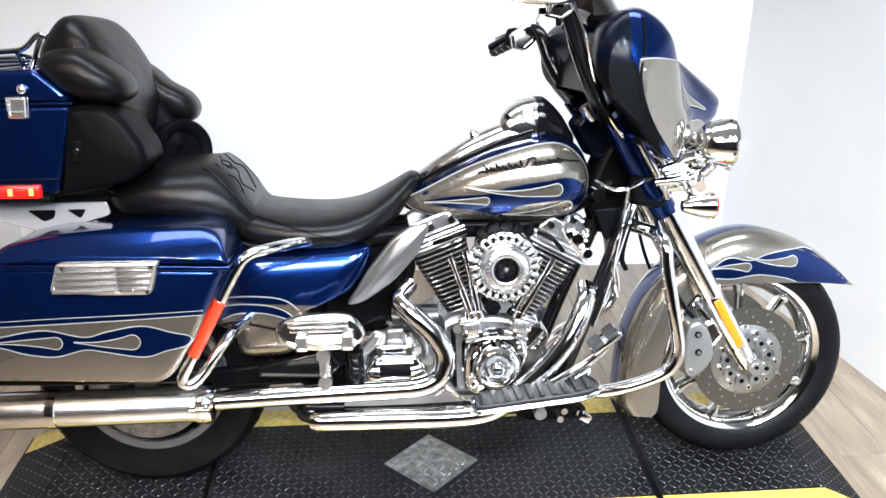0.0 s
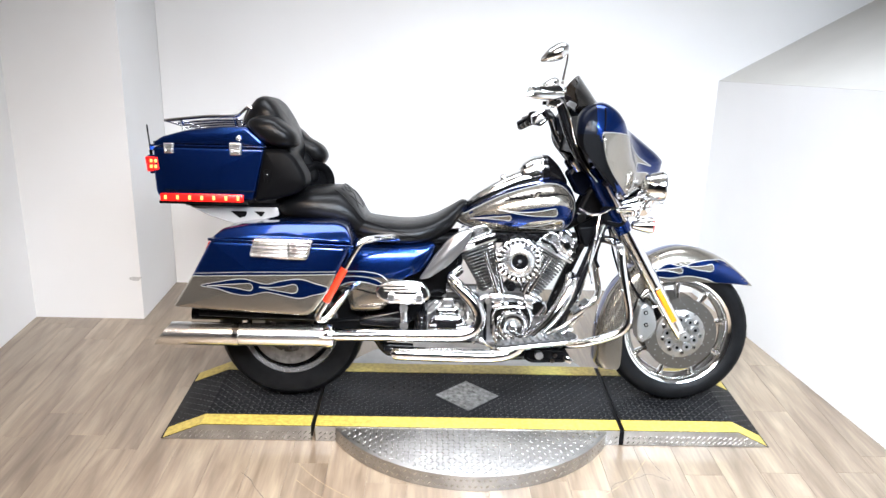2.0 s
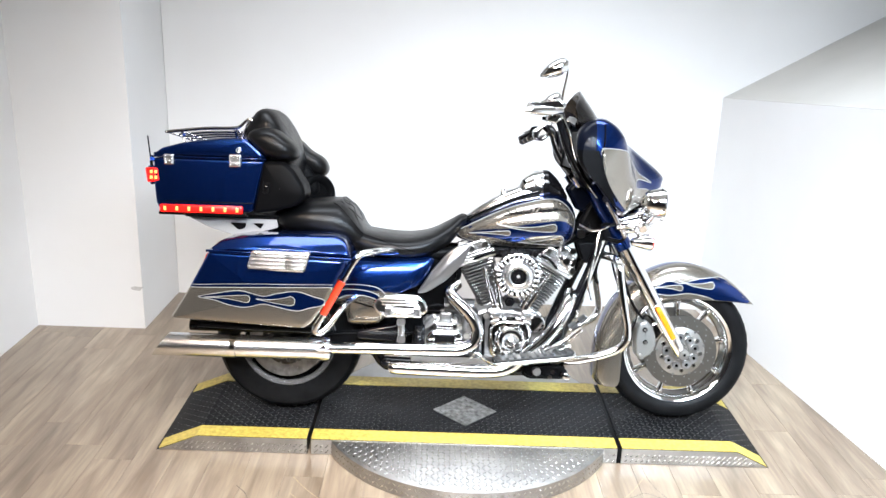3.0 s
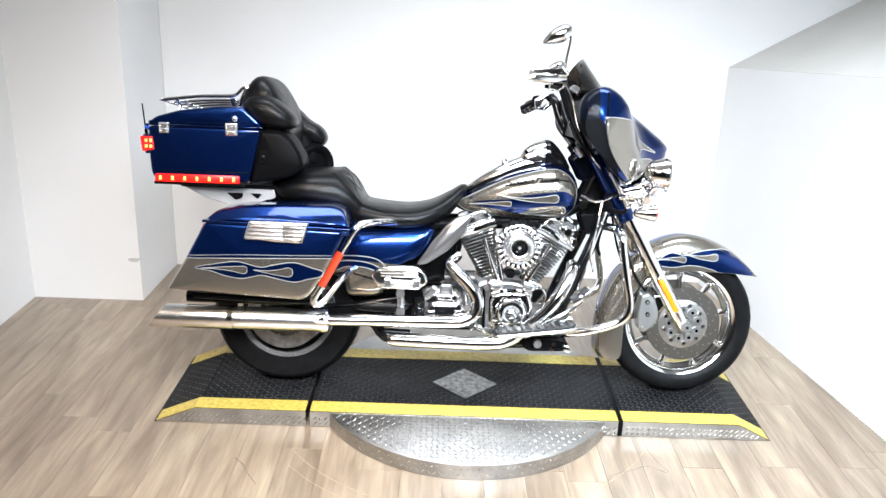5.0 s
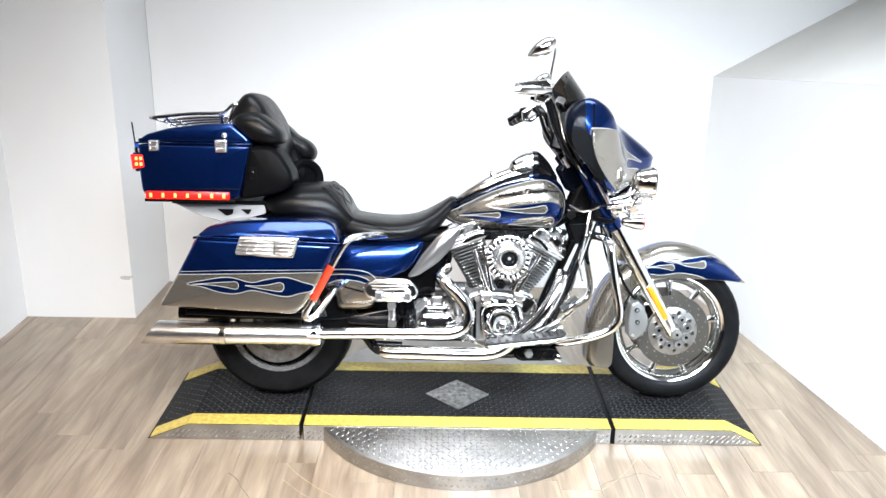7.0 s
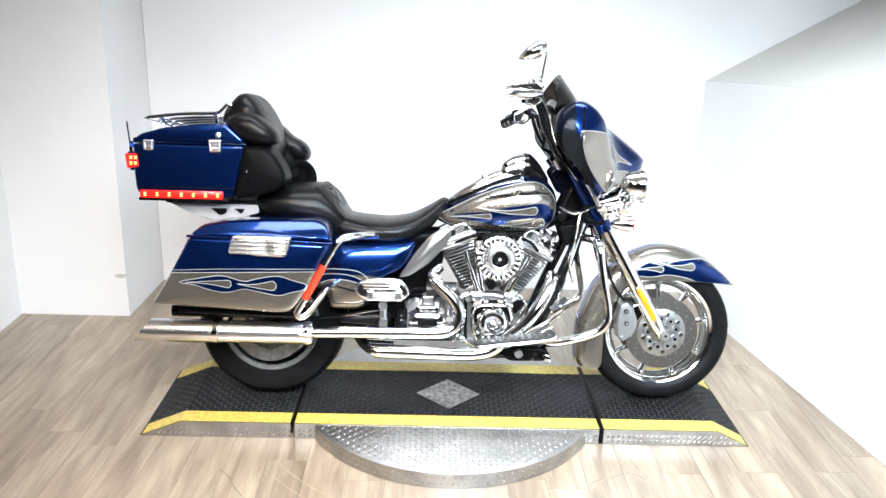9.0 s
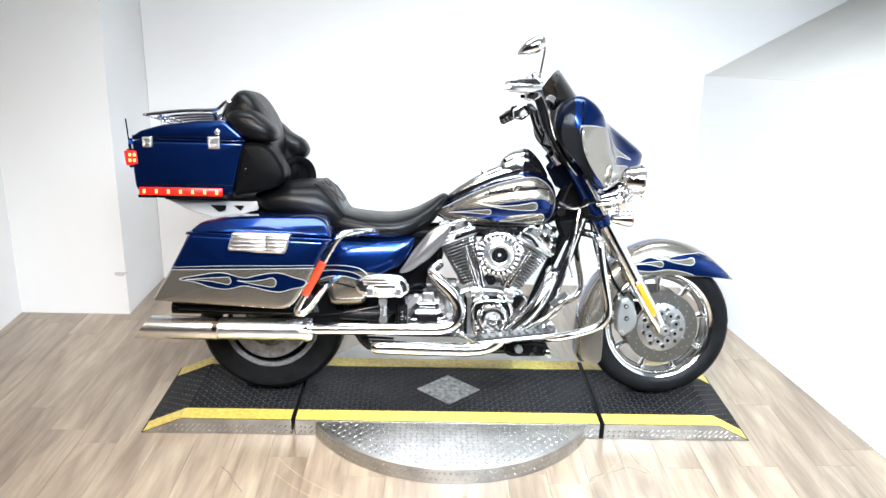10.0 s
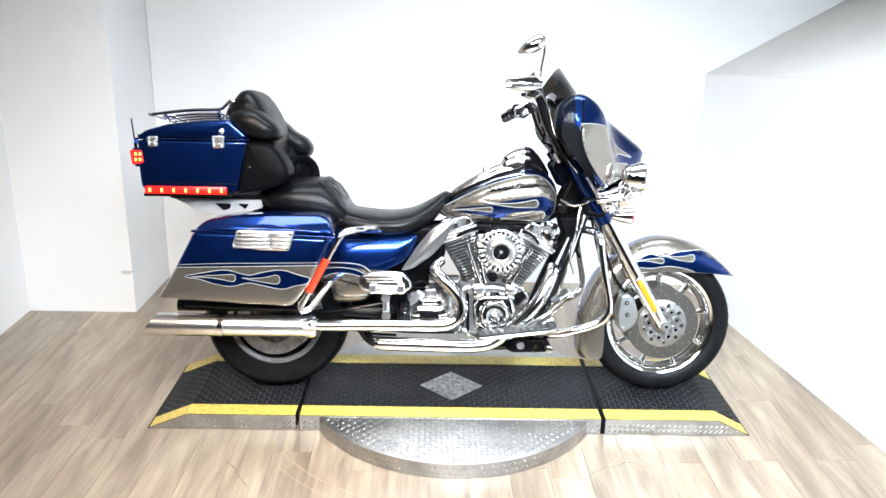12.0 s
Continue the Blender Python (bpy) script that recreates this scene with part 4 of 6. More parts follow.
for s, base, head, tilt in ((-1, (0.225, -0.375, 1.275), (0.188, -0.425, 1.403), 0), (1, (0.285, 0.33, 1.225), (0.29, 0.40, 1.335), 0)):
    mr = part("mirror", hull([(-0.050, -0.032, -0.020, 0.010, 2.2, 0.01), (-0.028, -0.034, 0.008, 0.026, 2.2, 0.004), (0.0, -0.031, 0.028, 0.034, 2.2, 0), (0.026, -0.022, 0.037, 0.034, 2.2, 0), (0.045, -0.004, 0.030, 0.02, 2.2, 0)], 20), CHROME, bike,
              "chrome teardrop mirror")
    mr.location = head
    stem = tube([base, ((base[0] + head[0]) / 2 + 0.022, (base[1] + head[1]) / 2, (base[2] + head[2]) / 2 - 0.01), (head[0] + 0.046, head[1], head[2] - 0.006), (head[0] + 0.02, head[1], head[2])], [0.007, 0.006, 0.0055, 0.0055], 10)
    part("mirror_stem", stem, CHROME, bike)
for pts, r, mt in (([(0.235, -0.335, 1.24), (0.27, -0.33, 1.17), (0.30, -0.29, 1.09), (0.36, -0.19, 1.0), (0.45, -0.12, 0.90)], 0.005, CHROME),
                   ([(0.21, -0.335, 1.24), (0.275, -0.30, 1.10), (0.34, -0.22, 1.01), (0.40, -0.13, 0.95)], 0.006, BLACK),
                   ([(0.27, 0.28, 1.2), (0.33, 0.22, 1.10), (0.40, 0.12, 1.03), (0.42, 0.06, 0.95)], 0.005, CHROME),
                   ([(0.36, -0.12, 0.82), (0.41, -0.15, 0.80), (0.47, -0.15, 0.82), (0.52, -0.12, 0.86)], 0.006, CHROME),
                   ([(0.44, -0.14, 0.80), (0.42, -0.16, 0.70), (0.40, -0.17, 0.60), (0.42, -0.15, 0.52)], 0.005, CHROME),
                   ([(0.46, -0.13, 0.72), (0.44, -0.14, 0.68), (0.43, -0.14, 0.62), (0.445, -0.13, 0.585)], 0.007, BLACK)):
    part("cable", tube(pts, r, 8), mt, bike)
part("neck_cover", pillow([(0.318, 0.955), (0.345, 0.985), (0.40, 0.985), (0.43, 0.90), (0.395, 0.862), (0.365, 0.87)], -0.055, 0.055, 0.012, 0.012), NAVY, bike, "dark blue steering neck cover")
for y in (-0.09, 0.09):
    part("riser", rod((0.36, y, 0.975), (0.335, y, 1.01), 0.020, 16), CHROME, bike)
part("steering_neck", pillow([(0.35, 0.78), (0.40, 0.90), (0.46, 0.93), (0.50, 0.80), (0.47, 0.70), (0.39, 0.66)], -0.06, 0.06, 0.02, 0.02), BLACK, bike)
part("neck_gusset", pillow([(0.360, 0.742), (0.438, 0.748), (0.405, 0.665), (0.392, 0.66)], -0.115, -0.095, 0.012, 0.004), BLACK, bike)
part("brake_line", tube([(0.455, -0.15, 0.76), (0.442, -0.152, 0.725), (0.382, -0.158, 0.522), (0.355, -0.158, 0.44)], 0.0065, 8), CHROME, bike)
part("neck_bolt", rod((0.366, -0.135, 0.783), (0.366, -0.09, 0.783), 0.018, 18), CHROME, bike)

# ---- tank
tank = part("fuel_tank", hull([(-0.145, 0.752, 0.768, 0.03, 2.2, 0), (-0.10, 0.730, 0.798, 0.085, 2.3, 0), (-0.02, 0.716, 0.846, 0.128, 2.5, 0), (0.09, 0.709, 0.900, 0.155, 2.6, 0), (0.19, 0.708, 0.928, 0.165, 2.6, 0),
                               (0.265, 0.712, 0.935, 0.163, 2.5, 0), (0.315, 0.728, 0.915, 0.145, 2.4, 0), (0.345, 0.765, 0.880, 0.10, 2.2, 0), (0.356, 0.80, 0.84, 0.04, 2.0, 0)], 48, 6), BLUE, bike,
            "blue fuel tank with pewter flame panel")
tt = surface(tank)
PANEL = [(-0.126, 0.766), (-0.083, 0.796), (0.039, 0.860), (0.150, 0.899), (0.240, 0.916), (0.290, 0.903), (0.328, 0.862), (0.340, 0.817), (0.330, 0.765), (0.300, 0.735), (0.224, 0.722), (0.066, 0.722), (-0.070, 0.738)]
part("pewter_field", paint(tt, PANEL, 0.0012, 5), PEWTER, tank, "pewter side panel")
part("panel_outline", stripe(tt, PANEL, 0.0032, 0.002, 6, True), PINSTRIPE, tank)
part("flame_field", paint(tt, [(-0.072, 0.774), (-0.005, 0.789), (0.081, 0.797), (0.130, 0.814), (0.230, 0.829), (0.286, 0.834), (0.326, 0.810), (0.333, 0.784), (0.318, 0.745), (0.302, 0.728), (0.284, 0.734), (0.274, 0.772),
                               (0.243, 0.777), (0.154, 0.764), (0.120, 0.744), (0.082, 0.746), (0.041, 0.754), (-0.026, 0.761)], 0.0020, 4), BLUE, tank, "blue flame")
for x0, z0, x1, z1, r, b in ((0.03, 0.812, 0.248, 0.806, 0.0155, -0.010), (-0.075, 0.770, 0.072, 0.779, 0.0095, 0.002), (0.118, 0.744, 0.276, 0.756, 0.0200, -0.004)):
    o = drop_shape(x0, z0, x1, z1, r, b)
    part("flame_tongue", paint(tt, o, 0.0028, 3), PEWTER, tank, "pewter flame tongue")
    part("flame_outline", stripe(tt, o, 0.003, 0.0036, 4, True), PINSTRIPE, tank)
wave = [(0.070 + 0.0037 * k + (0.0042 if k % 2 else 0), 0.853 + 0.00048 * k + (0.0125, -0.0065, 0.0055, -0.006, 0.007, -0.0055, 0.005, -0.006)[k % 8]) for k in range(26)]
part("badge_mark", stripe(tt, wave, 0.0034, 0.003, 5), PODPLASTIC, tank, "dark wavy tank badge")
wave = [(0.190 + 0.0037 * k + (0.0042 if k % 2 else 0), 0.869 + 0.00045 * k + (0.006, -0.006, 0.005, -0.0055, 0.0075, -0.006)[k % 6]) for k in range(20)]
part("badge_mark", stripe(tt, wave, 0.0034, 0.003, 5), PODPLASTIC, tank)
for stroke in ([(0.054, 0.846), (0.066, 0.850), (0.078, 0.849)], [(0.262, 0.878), (0.285, 0.875), (0.310, 0.872)], [(0.166, 0.853), (0.175, 0.870), (0.184, 0.883)],
               [(0.176, 0.880), (0.194, 0.884), (0.197, 0.876), (0.184, 0.863)]):
    part("badge_mark", stripe(tt, stroke, 0.0036, 0.003, 5), PODPLASTIC, tank)
dash = part("tank_console", hull([(-0.102, 0.780, 0.828, 0.02, 2.4, 0), (-0.061, 0.79, 0.863, 0.050, 2.8, 0), (-0.017, 0.81, 0.893, 0.060, 3.0, 0), (0.058, 0.845, 0.938, 0.070, 3.0, 0), (0.130, 0.875, 0.968, 0.075, 3.0, 0), (0.20, 0.885, 0.985, 0.077, 3.0, 0)], 28, 5),
            POLISHED, bike, "chrome tank console")
part("instrument_housing", hull([(0.116, 0.88, 0.966, 0.058, 2.8, 0), (0.124, 0.88, 0.986, 0.068, 2.8, 0), (0.146, 0.885, 1.006, 0.074, 2.8, 0), (0.176, 0.89, 1.021, 0.077, 2.8, 0), (0.216, 0.90, 1.030, 0.078, 2.8, 0)], 28, 5), POLISHED, dash, "chrome instrument housing")
# raised satin patch in place of a rectangular reflection on the chrome
part("housing_reflection", pillow([(0.171, 1.002), (0.204, 1.010), (0.210, 0.958), (0.172, 0.972)], -0.081, -0.066, 0.004, 0.003), SATIN, dash, "raised satin patch standing for a reflection")
part("vent_hole", rod((0.137, -0.074, 0.982), (0.137, -0.05, 0.982), 0.0065, 12), BLACK, dash)
part("speedometer_hood", hull([(0.214, 0.90, 1.031, 0.079, 2.8, 0), (0.244, 0.91, 1.025, 0.078, 2.8, 0), (0.285, 0.91, 0.984, 0.064, 2.6, 0), (0.318, 0.905, 0.932, 0.04, 2.4, 0)], 28, 5), GLOSSBLACK, dash, "gloss black hood")
part("console_knob", lathe([(0, 0.016), (0.008, 0.015), (0.011, 0.010), (0.012, 0.0)], (0.054, -0.035, 0.932), "Z", 20), CHROME, dash)
part("console_edge", tube([(-0.09, -0.045, 0.818), (-0.02, -0.072, 0.858), (0.06, -0.080, 0.892), (0.14, -0.083, 0.926), (0.205, -0.084, 0.946)], 0.004, 8), BLACK, dash, "dark rubber edge")

# ---- seat, backrest, trunk
seat = part("rider_seat", hull([(-0.565, 0.690, 0.800, 0.150, 2.6, 0), (-0.52, 0.672, 0.775, 0.178, 2.6, 0), (-0.44, 0.662, 0.758, 0.195, 2.6, 0), (-0.33, 0.655, 0.752, 0.198, 2.5, 0), (-0.24, 0.665, 0.768, 0.175, 2.4, 0),
                               (-0.165, 0.705, 0.806, 0.125, 2.3, 0), (-0.115, 0.765, 0.836, 0.075, 2.2, 0), (-0.092, 0.80, 0.836, 0.045, 2.2, 0)], 36, 6), LEATHER, bike, "black leather rider seat")
st = surface(seat)
part("seat_seam", stripe(st, [(-0.52, 0.758), (-0.43, 0.735), (-0.35, 0.712), (-0.28, 0.69)], 0.004, 0.0008), BLACK, seat)
part("seat_seam", stripe(st, [(-0.30, 0.70), (-0.275, 0.685), (-0.255, 0.672)], 0.003, 0.0008), BLACK, seat)
pax = part("passenger_seat", hull([(-0.86, 0.775, 0.838, 0.13, 2.5, 0), (-0.81, 0.748, 0.862, 0.19, 2.6, 0), (-0.73, 0.735, 0.880, 0.21, 2.6, 0), (-0.65, 0.715, 0.887, 0.21, 2.5, 0), (-0.595, 0.695, 0.884, 0.200, 2.5, 0),
                             (-0.552, 0.688, 0.848, 0.190, 2.5, 0), (-0.515, 0.69, 0.792, 0.178, 2.5, 0), (-0.48, 0.70, 0.756, 0.15, 2.4, 0)], 36, 6), LEATHER, bike, "black leather passenger seat")
pt = surface(pax)
# stitched front of the seat; its paler tone is painted sheen
insert = part("seat_insert", hull([(-0.612, 0.78, 0.886, 0.135, 2.7, 0), (-0.594, 0.76, 0.8885, 0.140, 2.7, 0), (-0.551, 0.74, 0.853, 0.142, 2.7, 0), (-0.514, 0.73, 0.797, 0.138, 2.7, 0), (-0.500, 0.73, 0.772, 0.13, 2.7, 0)], 32, 6), SEATPANEL, pax, "stitched black seat insert with sheen put into its colour")
it = surface(insert)
for loop_ in ([(-0.60, -0.03, 0.89), (-0.575, -0.085, 0.885), (-0.555, -0.05, 0.86), (-0.535, -0.095, 0.83), (-0.515, -0.045, 0.80)],
              [(-0.595, -0.10, 0.885), (-0.57, -0.125, 0.87), (-0.548, -0.105, 0.84), (-0.525, -0.125, 0.81)],
              [(-0.60, 0.02, 0.885), (-0.57, -0.01, 0.87), (-0.55, 0.03, 0.85), (-0.52, -0.01, 0.80)],
              [(-0.585, -0.06, 0.886), (-0.570, -0.045, 0.876), (-0.560, -0.07, 0.868), (-0.568, -0.085, 0.872)],
              [(-0.60, 0.07, 0.885), (-0.57, 0.10, 0.87), (-0.55, 0.07, 0.85), (-0.52, 0.10, 0.80)]):
    part("seat_stitching", tube([it.find_nearest(Vector(q))[0] for q in spline(loop_, 4)], 0.0022, 6, 2), BLACK, insert)
part("seat_piping", tube([pt.find_nearest(Vector(q))[0] for q in spline([(-0.62, -0.145, 0.90), (-0.585, -0.165, 0.875), (-0.56, -0.172, 0.84), (-0.53, -0.168, 0.79), (-0.50, -0.16, 0.76)], 4)], 0.0035, 8, 2), LEATHER, pax)
part("backrest", puff([(-0.985, 1.135), (-0.945, 1.220), (-0.905, 1.239), (-0.866, 1.219), (-0.826, 1.162), (-0.798, 1.105), (-0.778, 1.045), (-0.780, 0.985), (-0.798, 0.942), (-0.85, 0.935), (-0.90, 1.03)],
                        -0.19, 0.235, 4.4), LEATHER, bike, "black leather backrest")
part("armrest_pad", puff([(-0.945, 1.125), (-0.915, 1.155), (-0.85, 1.158), (-0.800, 1.128), (-0.760, 1.092), (-0.752, 1.058), (-0.780, 1.037), (-0.84, 1.040), (-0.895, 1.068)], -0.30, -0.10, 3.0), LEATHER, bike, "wrap-around backrest pad")
part("backrest_wing", puff([(-0.850, 1.128), (-0.810, 1.114), (-0.766, 1.074), (-0.712, 1.042), (-0.688, 1.002), (-0.702, 0.968), (-0.744, 0.960), (-0.80, 0.965), (-0.84, 1.03)], 0.120, 0.280, 3.0), LEATHER, bike, "rounded side wing of the backrest")
for s in (1, -1):
    side = (lambda bm: bm) if s < 0 else flip
    pod = part("speaker_pod", side(moulded([(-0.880, 1.034), (-0.800, 1.036), (-0.760, 1.004), (-0.722, 0.942), (-0.716, 0.902), (-0.755, 0.864), (-0.83, 0.845), (-0.915, 0.832), (-0.897, 0.93)], -0.280, -0.10, 0.018, 0.022, 0.006)), PODPLASTIC, bike,
               "black plastic speaker pod")
    sw = part("pod_switch", side(pillow([(-0.876, 0.910), (-0.876, 0.958), (-0.849, 0.958), (-0.849, 0.910)], -0.289, -0.25, 0.009, 0.003)), BLACK, pod)
    part("switch_key", side(box(-0.8625, -0.291, 0.934, 0.012, 0.006, 0.016, 0.002)), GLOSSBLACK, sw)
far_pod = part("round_speaker", lathe([(0.0, 0.004), (0.052, -0.004), (0.058, 0.006), (0.066, 0.012), (0.082, 0.012), (0.088, 0.004), (0.090, -0.02), (0.082, -0.10)], (0, 0, 0), "X", 44), PODPLASTIC, bike, "round black speaker facing the seat")
far_pod.matrix_local = pose(-0.725, 0.12, 0.886, 0, 0, -48)
part("lumbar_pad", puff([(-0.87, 0.945), (-0.83, 0.960), (-0.795, 0.945), (-0.775, 0.915), (-0.77, 0.878), (-0.80, 0.855), (-0.87, 0.86)], -0.12, 0.10, 3.0), LEATHER, bike, "lower back pad")

trunk = new("top_case")
trunk.parent = bike
trunk["label"] = "blue rear top case with chrome latches"
part("case_body", moulded([(-1.292, 1.036), (-0.872, 1.036), (-0.918, 0.838), (-1.262, 0.834), (-1.283, 0.860), (-1.290, 0.93)], -0.274, 0.274, 0.016, 0.011, 0.004), BLUE, trunk)
part("case_lid", moulded([(-1.300, 1.043), (-1.262, 1.072), (-1.177, 1.096), (-1.039, 1.114), (-0.940, 1.116), (-0.890, 1.072), (-0.866, 1.043)], -0.274, 0.274, 0.014, 0.012, 0.003), BLUE, trunk)
part("case_seal", pillow([(-1.300, 1.037), (-0.868, 1.037), (-0.866, 1.043), (-1.301, 1.043)], -0.2765, 0.2765, 0.002, 0.002), BLUE, trunk)
part("case_groove", box(-1.078, -0.2752, 0.872, 0.335, 0.004, 0.0035, 0.001), BLACK, trunk)
for x0, x1, z0, z1 in ((-1.249, -1.211, 1.010, 1.050), (-1.004, -0.958, 1.008, 1.056)):
    lt = part("latch", pillow([(x0, z1), (x1, z1), (x1 - 0.003, z0), (x0 + 0.003, z0)], -0.291, -0.270, 0.005, 0.006), BRIGHT, trunk, "chrome latch")
    part("latch_lip", pillow([(x0 + 0.006, z0 + 0.018), (x1 - 0.006, z0 + 0.018), (x1 - 0.010, z0 + 0.006), (x0 + 0.010, z0 + 0.006)], -0.297, -0.288, 0.003, 0.003), BRIGHT, lt)
part("case_lock", lathe([(0, -0.013), (0.006, -0.012), (0.010, -0.008), (0.011, 0.004)], (-0.968, -0.276, 1.072), "Y", 20), CHROME, trunk)
bar = part("light_strip", box(-1.109, -0.279, 0.8455, 0.312, 0.018, 0.029, 0.004), REDLIGHT, trunk, "glowing red side light strip")
for k in range(7):
    part("led", box(-1.245 + 0.0455 * k, -0.2885, 0.8455, 0.010, 0.003, 0.016, 0.001), LED, bar)
part("light_housing", box(-1.105, -0.262, 0.826, 0.335, 0.03, 0.012, 0.003), BLACK, trunk)
tm = part("tail_pod", pillow([(-1.318, 1.003), (-1.268, 1.003), (-1.252, 0.955), (-1.262, 0.938), (-1.308, 0.930)], -0.268, -0.15, 0.008, 0.01), BLUE, trunk)
tl = part("tail_lamp", pillow([(-1.322, 0.996), (-1.275, 0.996), (-1.268, 0.948), (-1.314, 0.940)], -0.276, -0.262, 0.005, 0.004), REDLIGHT, tm, "glowing red square tail lamp")
for dx in (0.012, 0.029):
    for dz in (-0.012, -0.033):
        part("led", box(-1.314 + dx + 0.0035, -0.2775, 0.993 + dz, 0.010, 0.003, 0.012, 0.001), LED, tl)
part("antenna", join(rod((-1.312, -0.235, 1.005), (-1.325, -0.235, 1.115), 0.0028, 8), rod((-1.310, -0.235, 1.0), (-1.313, -0.235, 1.02), 0.006, 10)), BLACK, trunk)
part("case_top_trim", rod((-1.306, -0.2, 1.02), (-1.295, -0.275, 1.03), 0.009, 10), BLUE, trunk)

rack = new("luggage_rack")
rack.parent = bike
rack["label"] = "chrome tube luggage rack on the top case"
part("rack_rail", tube([(-0.935, -0.20, 1.185), (-0.955, -0.20, 1.188), (-0.985, -0.20, 1.160), (-1.02, -0.20, 1.154), (-1.12, -0.20, 1.150), (-1.25, -0.20, 1.134), (-1.262, -0.18, 1.133), (-1.268, 0, 1.136), (-1.262, 0.18, 1.133),
                        (-1.25, 0.20, 1.134), (-1.12, 0.20, 1.150), (-1.02, 0.20, 1.154), (-0.985, 0.20, 1.160), (-0.955, 0.20, 1.188), (-0.935, 0.20, 1.185)], 0.0065, 12), CHROME, rack)
for y in (-0.12, -0.04, 0.04, 0.12):
    part("rack_slat", tube([(-0.96, y, 1.148), (-1.10, y, 1.146), (-1.24, y, 1.132)], 0.005, 10), CHROME, rack)
for x, z in ((-1.0, 1.152), (-1.205, 1.138)):
    for y in (-0.17, 0.17):
        part("rack_foot", tube([(x, y, 1.10), (x, y, 1.12), (x - 0.003, y * 1.12, z)], 0.0065, 10), CHROME, rack)
    part("rack_cross", rod((x, -0.2, z - 0.004), (x, 0.2, z - 0.004), 0.005, 10), CHROME, rack)
part("rack_strut", tube([(-0.945, -0.20, 1.186), (-0.96, -0.195, 1.155), (-0.975, -0.19, 1.118)], 0.006, 10), CHROME, rack)

rack.matrix_local = Matrix.Translation((0, -0.2, 1.15)) @ Matrix.Rotation(radians(-5.5), 4, "X") @ Matrix.Translation((0, 0.2, -1.15))

mount = part("case_bracket", pillow([(-1.190, 0.812), (-0.84, 0.812), (-0.83, 0.775), (-0.90, 0.755), (-0.985, 0.735), (-1.10, 0.768)], -0.205, -0.195, 0.012, 0.003), GREYPAINT, bike, "silver top case bracket")
part("bracket_slot", pillow([(-1.02, 0.79), (-0.955, 0.79), (-0.96, 0.77), (-0.985, 0.762)], -0.2065, -0.193, 0.006, 0.001), BLACK, mount)
part("bracket_slot", pillow([(-0.93, 0.79), (-0.885, 0.79), (-0.90, 0.768)], -0.2065, -0.193, 0.006, 0.001), BLACK, mount)
part("bracket_plate", pillow([(-1.20, 0.822), (-0.83, 0.822), (-0.83, 0.808), (-1.19, 0.808)], -0.21, 0.21, 0.004, 0.003), BLACK, bike)
part("bracket_stay", tube([(-0.99, -0.17, 0.775), (-1.0, -0.17, 0.74), (-0.985, -0.17, 0.70)], 0.008, 10), BLACK, bike)
part("battery_box", pillow([(-0.50, 0.52), (-0.30, 0.56), (-0.235, 0.44), (-0.235, 0.275), (-0.40, 0.255), (-0.51, 0.36)], -0.075, 0.08, 0.015, 0.012), BLACK, bike)
part("under_seat_frame", pillow([(-0.90, 0.80), (-0.80, 0.80), (-0.60, 0.71), (-0.45, 0.68), (-0.45, 0.56), (-0.85, 0.60)], -0.14, 0.14, 0.02, 0.02), BLACK, bike)

